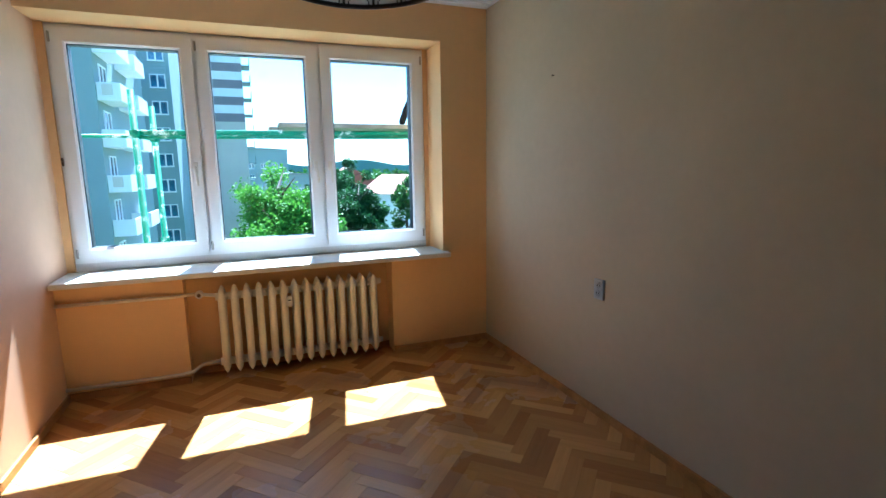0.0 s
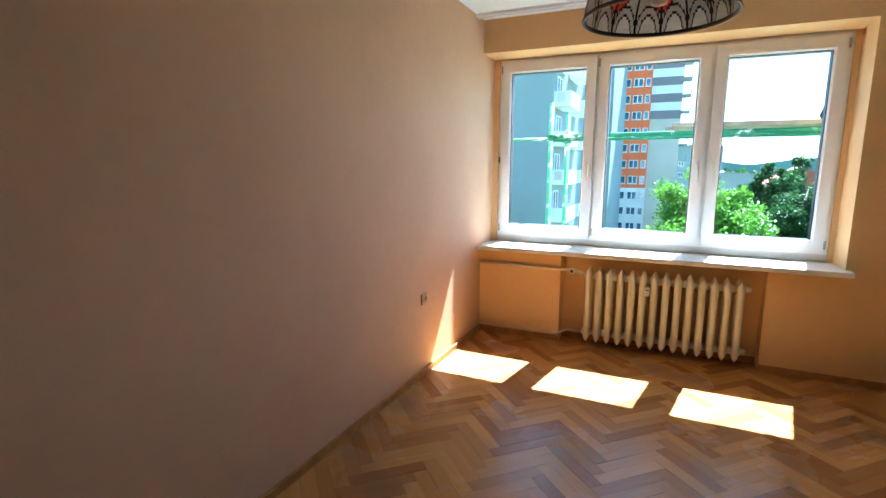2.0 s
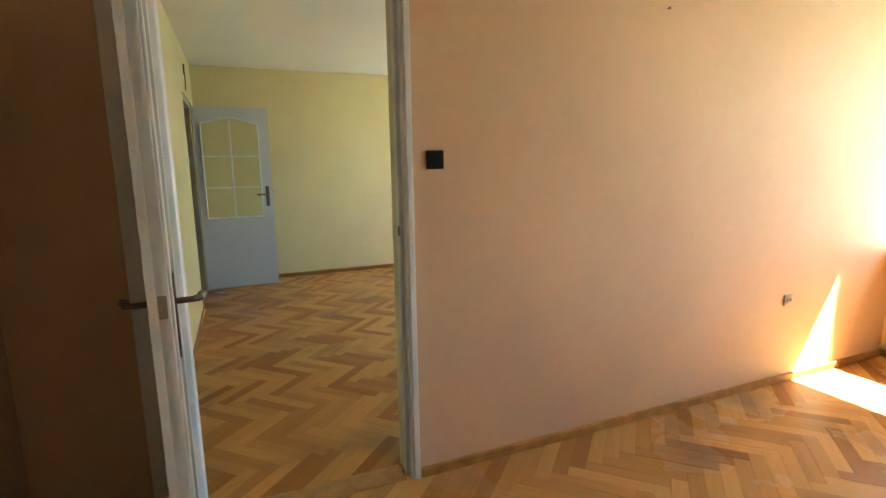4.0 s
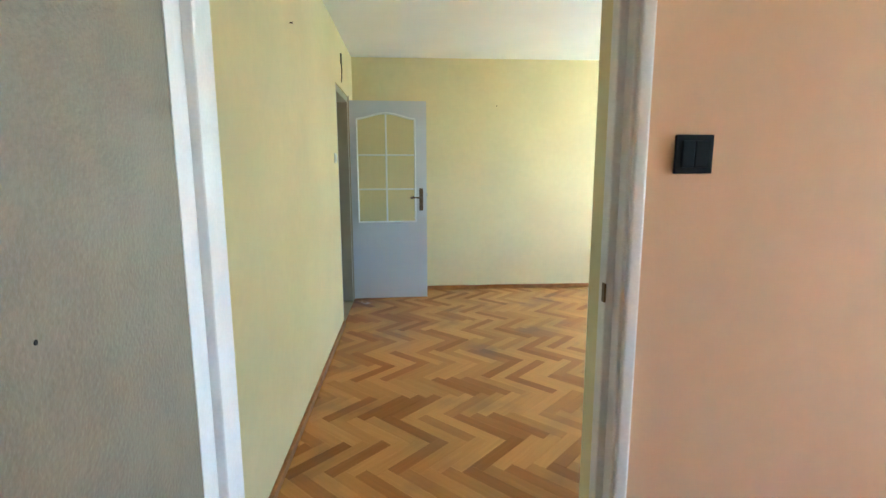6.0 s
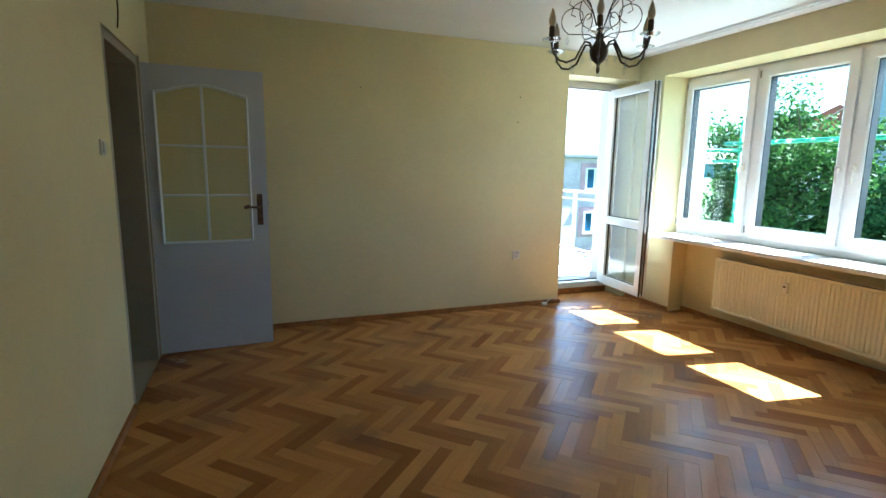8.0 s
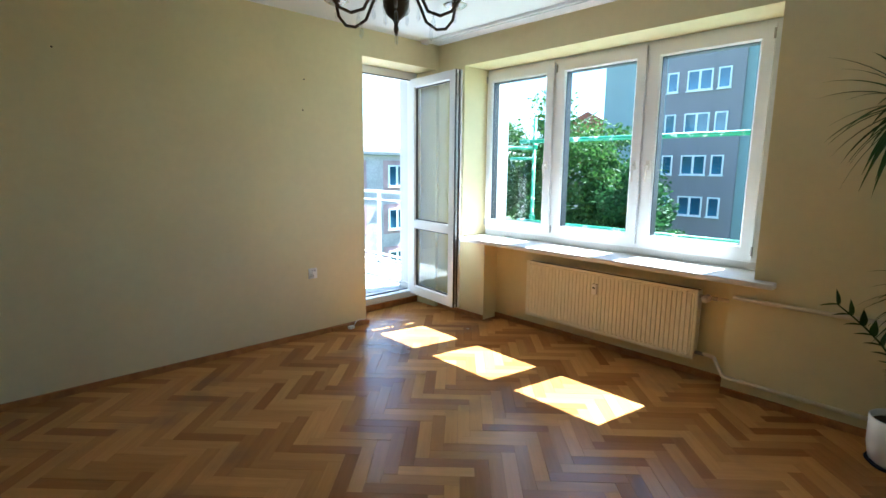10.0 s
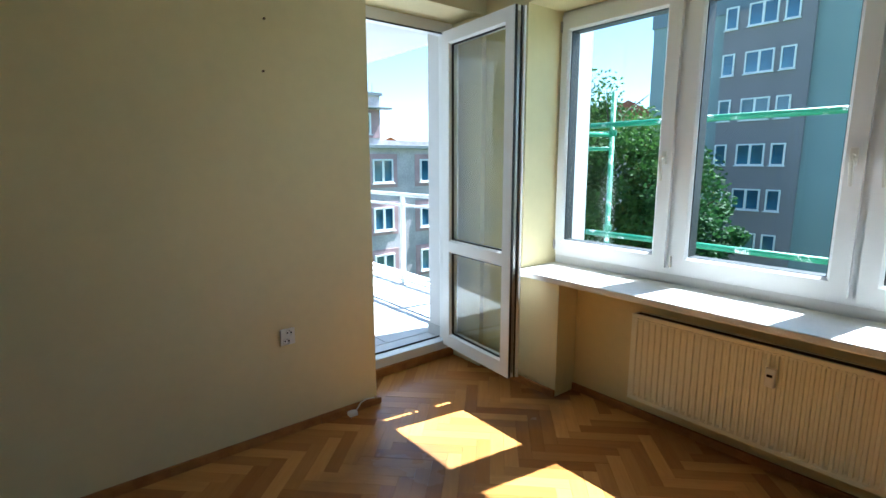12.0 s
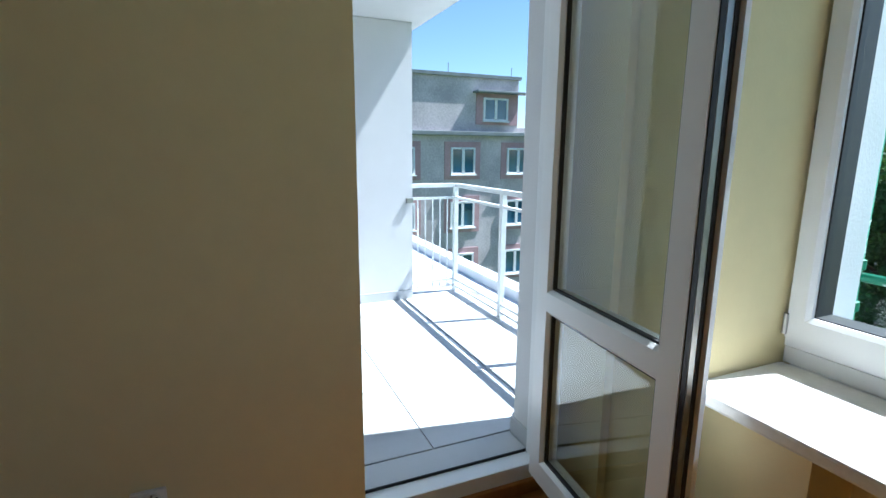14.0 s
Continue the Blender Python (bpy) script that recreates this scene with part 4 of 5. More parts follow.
def door_yellow():
    d = empty("door_2", -5.2, -0.88, 0, label="open grey lacquered door with a six-part arched glass light", category="door", kind="structure")
    W, T = 0.822, 0.040
    add_frame = boxes((-0.0, 0.07, -0.13, 0.045, 0, 2.06), (0.80, 0.872, -0.13, 0.045, 0, 2.06), (0.07, 0.80, -0.13, 0.045, 2.0, 2.055), (0.0, 0.02, 0.045, 0.057, 0, 2.07), bevel=0.004)
    part("door_frame", add_frame, mat("brown beige steel door frame", (0.34, 0.29, 0.21), 0.45, 0.08, 6), d)
    leaf = new("leaf")
    leaf.parent = d
    leaf.empty_display_size = 0.05
    leaf.matrix_basis = pose(0.0, 0.0, 0.0, 0, 0, 90 + 2.3)
    u0, u1, z0, z1, za = 0.122, 0.705, 0.815, 1.852, 1.910

    def arch(u):
        k = (u - u0) / (u1 - u0)
        return z1 + (za - z1) * (0.5 - 0.5 * math.cos(2 * math.pi * k)) ** 0.8
    bm = boxes((0, W, 0, T, 0.01, z0), (0, u0, 0, T, z0, 2.03), (u1, W, 0, T, z0, 2.03))
    n = 16
    us = [u0 + (u1 - u0) * i / n for i in range(n + 1)]
    for a, b in zip(us, us[1:]):
        vs = [bm.verts.new((x, y, z)) for y in (0, T) for x, z in ((a, arch(a)), (b, arch(b)), (b, 2.03), (a, 2.03))]
        for f in ((0, 1, 2, 3), (7, 6, 5, 4), (1, 0, 4, 5), (3, 2, 6, 7)):
            bm.faces.new([vs[k] for k in f])
    bmesh.ops.recalc_face_normals(bm, faces=bm.faces)
    part("panel", bm, GREYDOOR, leaf)
    bead = bmesh.new()
    for y in (-0.004, T + 0.004):
        tube(bead, [(u0, y, z0), (u0, y, z1)], 0.008, 4)
        tube(bead, [(u1, y, z0), (u1, y, z1)], 0.008, 4)
        tube(bead, [(u0, y, z0), (u1, y, z0)], 0.008, 4)
        tube(bead, [(u, y, arch(u)) for u in us], 0.008, 4)
    part("bead", bead, WHITEF, leaf, "white glazing bead")
    um = (u0 + u1) / 2
    part("muntin", boxes((um - 0.009, um + 0.009, 0.006, T - 0.006, z0, arch(um) + 0.003), bevel=0.003), WHITEF, leaf)
    for zz in (1.152, 1.497):
        part("muntin", boxes((u0, um - 0.009, 0.008, T - 0.008, zz - 0.007, zz + 0.007), bevel=0.003), WHITEF, leaf)
        part("muntin", boxes((um + 0.009, u1, 0.008, T - 0.008, zz - 0.007, zz + 0.007), bevel=0.003), WHITEF, leaf)
    for a, b in ((u0, um), (um, u1)):
        g = part("pane", boxes((a, b, T / 2 - 0.002, T / 2 + 0.002, z0, z1 + 0.05)), GLASS_YEL, leaf, "clear door glass")
        g.visible_shadow = False
    for y, sgn in ((0.0, -1), (T, 1)):
        ya, yb = sorted((y, y + sgn * 0.006))
        hb = boxes((0.745, 0.785, ya, yb, 0.93, 1.16), bevel=0.002)
        tube(hb, [(0.765, y, 1.065), (0.765, y + sgn * 0.045, 1.065), (0.75, y + sgn * 0.052, 1.065), (0.70, y + sgn * 0.05, 1.068), (0.655, y + sgn * 0.046, 1.06)], [0.009, 0.009, 0.009, 0.008, 0.007], 8)
        rod(hb, (0.765, y, 0.985), (0.765, y + sgn * 0.010, 0.985), 0.012)
        part("handle", hb, BRONZE, leaf, "bronze lever handle on a long plate")
    part("latch", boxes((W, W + 0.008, 0.012, 0.026, 1.08, 1.11)), STEEL, leaf)
    for zz in (0.25, 1.78):
        part("hinge", rod(bmesh.new(), (0.0, -0.008, zz - 0.04), (0.0, -0.008, zz + 0.04), 0.009), BRONZE, leaf)


door_peach()
door_yellow()


# ---------------------------------------------------------------- radiators and pipes
def cast_radiator():
    r = empty("cast_iron_radiator", 0.38, 3.675, 0.0, label="ivory enamelled cast iron column radiator in its niche", category="radiator")
    n, x0, x1 = 14, -0.168, 0.925
    p = (x1 - x0) / n
    bm = bmesh.new()
    # one section: front and rear column, pointed at both ends, joined by the hubs
    for y in (-0.052, 0.052):
        prof = [(0.004, 0.042), (0.016, 0.062), (0.0235, 0.085), (0.0235, 0.575), (0.016, 0.598), (0.004, 0.618)]
        rings = []
        for w, z in prof:
            rings.append([bm.verts.new((w * 1.02 * math.cos(k * math.pi / 5), y + w * 1.25 * math.sin(k * math.pi / 5), z)) for k in range(10)])
        for a, b in zip(rings, rings[1:]):
            for k in range(10):
                bm.faces.new((a[k], a[(k + 1) % 10], b[(k + 1) % 10], b[k]))
        bm.faces.new(rings[0][::-1])
        bm.faces.new(rings[-1])
    for z in (0.105, 0.555):
        rod(bm, (-p / 2, 0, z), (p / 2, 0, z), 0.026, 12)
        box(bm, -0.012, 0.012, -0.05, 0.05, z - 0.03, z + 0.03, bevel=0.006)
    shared = mesh_of("section", bm, ENAMEL, True)
    for i in range(n):
        s = new("section", shared)
        s.parent = r
        s.location = (x0 + p * (i + 0.5) - 0.38, random.uniform(-0.001, 0.001), 0)
    part("plug", rod(bmesh.new(), (x1 - 0.38, 0, 0.555), (x1 - 0.355, 0, 0.555), 0.020, 12), ENAMEL, r)
    part("plug", rod(bmesh.new(), (x1 - 0.38, 0, 0.105), (x1 - 0.355, 0, 0.105), 0.020, 12), ENAMEL, r)
    part("valve", rod(rod(rod(bmesh.new(), (-0.62, 0, 0.578), (-0.545, 0, 0.565), 0.012, 8), (-0.64, -0.045, 0.585), (-0.64, 0.0, 0.585), 0.024, 12), (-0.64, -0.05, 0.585), (-0.64, -0.045, 0.585), 0.018, 12), WHITEPL, r, "white valve with a dark cap")
    part("valve_cap", rod(bmesh.new(), (-0.64, -0.054, 0.585), (-0.64, -0.050, 0.585), 0.012, 12), BRONZE, r)
    m = empty("heat_meter", 0.293, 3.605, 0.49, label="small white heat cost meter clipped on the radiator", category="meter")
    part("case", boxes((-0.019, 0.019, -0.018, 0.004, -0.035, 0.035), bevel=0.004), WHITEPL, m)
    part("display", boxes((-0.012, 0.012, -0.0195, -0.018, 0.008, 0.014)), BLACK, m)
    part("clip", boxes((0.03, 0.075, -0.004, 0.006, -0.03, -0.012), bevel=0.002), WHITEPL, m)
    p1 = empty("heating_pipes", -0.7, 3.63, 0.3, label="cream painted heating pipes along the window wall", category="pipe")
    bm = bmesh.new()
    tube(bm, [(-0.33, 0.0, 0.300), (0.28, 0.0, 0.290), (0.37, 0.03, 0.287), (0.45, 0.05, 0.286)], 0.011, 10)
    part("supply_pipe", bm, PIPE, p1, smooth=True)
    bm = bmesh.new()
    tube(bm, [(-0.33, 0.0, -0.225), (0.30, 0.0, -0.232), (0.37, 0.0, -0.22), (0.42, 0.05, -0.198), (0.56, 0.08, -0.195)], 0.011, 10)
    part("return_pipe", bm, PIPE, p1, smooth=True)
    for z in (0.30, -0.226):
        part("bracket", boxes((-0.1, -0.085, 0.0, 0.02, z - 0.012, z + 0.012)), PIPE, p1)


def panel_radiator():
    x0, x1, z0, z1, yf = -4.543, -3.14, 0.132, 0.61, 3.735
    r = empty("panel_radiator", (x0 + x1) / 2, yf, z0, label="cream ribbed steel panel radiator hung in its niche", category="radiator")
    h, w = z1 - z0, x1 - x0
    bm = bmesh.new()
    n = 42
    pts = []
    for i in range(n):
        a = -w / 2 + 0.02 + (w - 0.04) * i / n
        s = (w - 0.04) / n
        pts += [(a, 0.0), (a + s * 0.34, 0.0), (a + s * 0.46, 0.007), (a + s * 0.86, 0.007)]
    pts.append((w / 2 - 0.02, 0.0))
    zs = [(0.022, 0.5), (0.035, 1.0), (h - 0.035, 1.0), (h - 0.022, 0.5)]
    grid = [[bm.verts.new((x, y * k if k == 1.0 else 0.0, z)) for x, y in pts] for z, k in zs]
    for a, b in zip(grid, grid[1:]):
        for k in range(len(pts) - 1):
            bm.faces.new((a[k], a[k + 1], b[k + 1], b[k]))
    part("front_plate", bm, ENAMEL_W, r)
    part("rim", boxes((-w / 2, w / 2, 0.0, 0.012, 0.0, 0.022), (-w / 2, w / 2, 0.0, 0.012, h - 0.022, h), (-w / 2, -w / 2 + 0.02, 0.0, 0.012, 0.022, h - 0.022), (w / 2 - 0.02, w / 2, 0.0, 0.012, 0.022, h - 0.022), bevel=0.003), ENAMEL_W, r)
    part("rear_plate", boxes((-w / 2 + 0.01, w / 2 - 0.01, 0.074, 0.086, 0.01, h - 0.004), bevel=0.003), ENAMEL_W, r)
    # plain black plate: dark convector top and the shadow in the gap above it
    part("top_shade_plate", boxes((-w / 2 + 0.006, w / 2 - 0.006, 0.013, 0.073, h - 0.016, h - 0.008)), BLACK, r, "black plate for the shaded convector top")
    part("side_cover", boxes((w / 2 - 0.004, w / 2, 0.012, 0.074, 0.01, h - 0.005)), ENAMEL_W, r)
    part("side_cover", boxes((-w / 2, -w / 2 + 0.004, 0.012, 0.074, 0.01, h - 0.005)), ENAMEL_W, r)
    fins = boxes(*[(-w / 2 + 0.02 + i * 0.0275, -w / 2 + 0.022 + i * 0.0275, 0.014, 0.072, 0.03, h - 0.02) for i in range(50)])
    part("convector", fins, BLACK, r, "dark convector fins")
    part("bracket", boxes((-w / 2 + 0.2, -w / 2 + 0.23, 0.086, 0.096, 0.05, h - 0.05)), STEEL, r)
    part("bracket", boxes((w / 2 - 0.23, w / 2 - 0.2, 0.086, 0.094, 0.05, h - 0.05)), STEEL, r)
    v = rod(bmesh.new(), (w / 2, 0.035, h - 0.045), (w / 2 + 0.045, 0.035, h - 0.045), 0.012, 10)
    part("valve_body", rod(v, (w / 2 + 0.04, 0.035, h - 0.045), (w / 2 + 0.11, 0.035, h - 0.045), 0.014, 8), STEEL, r, "steel radiator valve")
    hb = rod(rod(bmesh.new(), (w / 2 + 0.055, -0.035, h - 0.045), (w / 2 + 0.055, 0.022, h - 0.045), 0.024, 14), (w / 2 + 0.055, -0.043, h - 0.045), (w / 2 + 0.055, -0.035, h - 0.045), 0.018, 14)
    part("valve_head", hb, WHITEPL, r, "white thermostat head", True)
    part("return_joint", rod(bmesh.new(), (w / 2, 0.035, 0.045), (w / 2 + 0.06, 0.035, 0.045), 0.013, 8), STEEL, r)
    m = empty("heat_meter", -3.882, 3.728, 0.488, label="small grey white heat cost meter on the panel radiator", category="meter")
    part("case", boxes((-0.020, 0.020, -0.020, 0.006, -0.05, 0.035), bevel=0.007), WHITEPL, m)
    part("display", boxes((-0.011, 0.011, -0.0215, -0.020, -0.002, 0.010)), BLACK, m)
    p = empty("heating_pipes", -2.3, 3.63, 0.3, label="cream painted heating pipes beside the panel radiator", category="pipe")
    bm = bmesh.new()
    tube(bm, [(-0.74, 0.14, 0.265), (-0.66, 0.13, 0.270), (-0.60, 0.02, 0.325), (-0.56, 0.0, 0.325), (1.1, 0.0, 0.335)], 0.012, 10)
    part("supply_pipe", bm, PIPE, p, smooth=True)
    bm = bmesh.new()
    tube(bm, [(-0.79, 0.14, -0.122), (-0.72, 0.13, -0.122), (-0.67, 0.08, -0.165), (-0.62, 0.0, -0.182), (-0.5, 0.0, -0.188), (1.1, 0.0, -0.20)], 0.012, 10)
    part("return_pipe", bm, PIPE, p, smooth=True)


cast_radiator()
panel_radiator()


# ---------------------------------------------------------------- wall fittings
def socket(name, m, n, label, plate=WHITEPL, h=0.075, r=0.025, slant=0.0):
    """A socket with n outlets of radius r one above the other, set apart sideways by slant; local -y faces the room."""
    s = empty(name, label=label, category="socket")
    s.matrix_basis = m
    hh = h if n == 1 else h + 0.010
    part("plate", boxes((-0.0375, 0.0375, -0.012, 0, -hh / 2, hh / 2), bevel=0.004), plate, s)
    for i in range(n):
        z = 0 if n == 1 else (0.021 if i else -0.021)
        x = 0 if n == 1 else (slant if i else -slant)
        bm = lathe(bmesh.new(), [(r, 0.012), (r, 0.0165), (r - 0.004, 0.0165), (r - 0.005, 0.0125), (0.0, 0.0125)], 20)
        bmesh.ops.transform(bm, matrix=Matrix.Translation((x, -0.0, z)) @ pose(0, 0, 0, 90, 0, 0), verts=bm.verts)
        o = part("outlet", bm, plate, s, smooth=True)
        for dx in (-0.0095, 0.0095):
            part("pin_hole", rod(bmesh.new(), (x + dx, -0.0136, z), (x + dx, -0.0118, z), 0.0042), BLACK, o)
        part("earth_pin", rod(bmesh.new(), (x, -0.02, z + 0.010), (x, -0.004, z + 0.010), 0.0024), STEEL, o)
    return s


socket("double_socket", pose(X1R, 2.274, 0.714, 0, 0, -90), 2, "grey white double wall socket on the beige wall", mat("grey plastic", (0.46, 0.46, 0.45), 0.4, 0.05), 0.10, 0.02, 0.004)
socket("wall_socket", pose(X1L, 2.595, 0.524, 0, 0, 90), 1, "small ivory single wall socket on the salmon wall", mat("ivory plastic", (0.55, 0.42, 0.30), 0.4, 0.1), 0.07)
socket("double_socket", pose(X2L, 2.267, 0.529, 0, 0, 90), 2, "white double wall socket on the yellow wall", WHITEPL, 0.075, 0.019, 0.007)

sw = empty("light_switch", label="black double rocker light switch beside the doorway", category="light switch")
sw.matrix_basis = pose(X1L, 0.309, 1.383, 0, 0, 90)
part("plate", boxes((-0.0375, 0.0375, -0.009, 0, -0.0375, 0.0375), bevel=0.002), BLACK, sw)
part("rocker", boxes((-0.026, -0.0004, -0.0110, -0.009, -0.026, 0.026), bevel=0.002), BLACK, sw)
part("rocker", boxes((0.0004, 0.026, -0.0110, -0.009, -0.026, 0.026), bevel=0.002), BLACK, sw)
sw = empty("light_switch", label="small white light switch beside the hall doorway", category="light switch")
sw.matrix_basis = pose(-4.145, YS2, 1.443, 0, 0, 180)
part("plate", boxes((-0.038, 0.038, -0.010, 0, -0.038, 0.038), bevel=0.003), WHITEPL, sw)
part("rocker", boxes((-0.022, 0.022, -0.016, -0.010, -0.026, 0.026), bevel=0.003), WHITEPL, sw)


def nail(x, y, z, dx, dy):
    ob = rod(bmesh.new(), (x, y, z), (x + dx * 0.012, y + dy * 0.012, z), 0.0035, 8)
    rod(ob, (x + dx * 0.012, y + dy * 0.012, z), (x + dx * 0.014, y + dy * 0.014, z), 0.006, 8)
    tagged(part("nail", ob, BRONZE), label="small nail sticking out of the painted wall", category="nail", group="nails in the walls")


for args in ((X2L, 2.245, 2.045, 1, 0), (X2L, 2.226, 1.815, 1, 0), (X1L, 1.51, 2.076, 1, 0), (X1R, 2.75, 1.90, -1, 0), (X2L, 0.72, 2.03, 1, 0), (-2.05, YS2, 2.06, 0, 1), (-2.75, YS2, 2.08, 0, 1)):
    nail(*args)
hk = empty("wall_hook", -4.69, YS2, 2.22, label="black wire stub and hook above the doorway", category="hook")
part("plate", boxes((-0.008, 0.008, 0, 0.012, 0.05, 0.14), bevel=0.002), BLACK, hk)
part("wire", tube(bmesh.new(), [(0, 0.008, 0.06), (0.01, 0.012, 0.0), (0.02, 0.01, -0.06), (0.04, 0.008, -0.11)], 0.004), BLACK, hk)
for x0, x1, y, nm in ((X1L + 0.01, X1R - 0.05, 3.50, "salmon"), (X2L + 0.02, -1.6, 3.45, "yellow")):
    c = empty("curtain_rail", (x0 + x1) / 2, y, ZC, label="white ceiling curtain rail in front of the window", category="curtain rail")
    w = (x1 - x0) / 2
    part("rail", boxes((-w, w, -0.035, -0.012, -0.022, -0.001), (-w, w, 0.012, 0.035, -0.022, -0.001), (-w, w, -0.012, 0.012, -0.006, -0.001), bevel=0.002), PVC, c)
    part("end_cap", boxes((-w - 0.006, -w, -0.036, 0.036, -0.024, -0.001)), PVC, c)
pl = empty("cable_plug", -5.54, 2.60, 0.0, label="loose cream plug with its cable by the skirting", category="cable")
part("plug", boxes((-0.02, 0.02, -0.03, 0.02, 0.0, 0.026), bevel=0.008), WHITEPL, pl)
part("cable", tube(bmesh.new(), [(0, 0.01, 0.012), (-0.018, 0.06, 0.05), (-0.028, 0.1, 0.054), (-0.03, 0.16, 0.046)], 0.0035), WHITEPL, pl)
tagged(part("wood_strip", boxes((X2L - 0.0, X2L + 0.030, 2.42, 2.80, 0.0, 0.040), bevel=0.008), BASE), label="loose end of brown skirting at the balcony opening", category="skirting board")


# ---------------------------------------------------------------- lamps
def pendant():
    cx, cy, zr, R = 0.344, 1.31, 1.783, 0.196
    lamp = empty("pendant_lamp", cx, cy, zr, label="round hanging lamp shade with red and cream scalloped glass pattern", category="pendant lamp")
    me = bpy.data.meshes.new("shade")
    for m in (LAMP_TAUPE, LAMP_CREAM, LAMP_LEAD, LAMP_RED):
        me.materials.append(m)
    N, C, ROWS_S = 16, 22, 30
    prof = [(R * math.cos(a) ** 0.75, 0.16 * math.sin(a)) for a in [k * 1.45 / ROWS_S for k in range(ROWS_S + 1)]]
    verts, faces, mats = [], [], []
    M = N * C
    for off in (0.0, -0.004):
        for r, z in prof:
            for k in range(M):
                a = 2 * math.pi * k / M
                verts.append(((r + off) * math.cos(a), (r + off) * math.sin(a), z + off * 0.3))
    for sgn, base in ((1, 0), (-1, (ROWS_S + 1) * M)):
        for j in range(ROWS_S):
            for k in range(M):
                q = [base + j * M + k, base + j * M + (k + 1) % M, base + (j + 1) * M + (k + 1) % M, base + (j + 1) * M + k]
                faces.append(q if sgn > 0 else q[::-1])
                u, s = 2 * ((k + 0.5) % C) / C - 1, (j + 0.5) / ROWS_S
                e1 = math.hypot(u / 0.68, s / 0.25)
                e2 = math.hypot(u / 1.0, s / 0.36)
                u2 = 2 * ((k + 0.5) % (2 * C)) / (2 * C) - 1
                wave = 0.52 + 0.13 * math.cos(math.pi * u2)
                if s < 0.02 or 0.92 < e1 < 1.04 or 0.95 < e2 < 1.04 or (e2 > 1 and abs(u) > 0.95 and s < 0.5):
                    mm = 2
                elif e1 <= 0.92:
                    mm = 1
                elif e2 <= 0.95:
                    mm = 0
                elif abs(s - wave) < 0.09:
                    mm = 3
                elif abs(s - wave) < 0.115 or abs(s - 0.75) < 0.012:
                    mm = 2
                elif s > 0.78:
                    mm = 3 if (k // C) % 2 else 0
                else:
                    mm = 0
                mats.append(mm)
    for k in range(M):
        faces.append([k, (ROWS_S + 1) * M + k, (ROWS_S + 1) * M + (k + 1) % M, (k + 1) % M])
        mats.append(2)
    me.from_pydata(verts, [], faces)
    for p, mm in zip(me.polygons, mats):
        p.material_index = mm
        p.use_smooth = True
    sh = new("shade", me)
    sh.parent = lamp
    bm = bmesh.new()
    tube(bm, [((R + 0.001) * math.cos(2 * math.pi * k / 48), (R + 0.001) * math.sin(2 * math.pi * k / 48), -0.001) for k in range(49)], 0.003, 6)
    part("rim", bm, BRONZE, lamp, "thin brass rim")
    part("cap", lathe(bmesh.new(), [(0.06, 0.155), (0.045, 0.17), (0.018, 0.19), (0.008, 0.205)], 20), BRONZE, lamp, smooth=True)
    part("cord", rod(bmesh.new(), (0, 0, 0.20), (0, 0, ZC - zr - 0.05), 0.004), BRONZE, lamp)
    part("canopy", lathe(bmesh.new(), [(0.006, ZC - zr - 0.07), (0.03, ZC - zr - 0.055), (0.05, ZC - zr - 0.012), (0.05, ZC - zr - 0.001)], 20), BRONZE, lamp, smooth=True)
    part("bulb_holder", rod(bmesh.new(), (0, 0, 0.09), (0, 0, 0.16), 0.02, 12), BRONZE, lamp)
    part("bulb", lathe(bmesh.new(), [(0.014, 0.095), (0.03, 0.07), (0.032, 0.055), (0.02, 0.032), (0.0, 0.027)], 16), CERAMIC, lamp, smooth=True)


pendant()


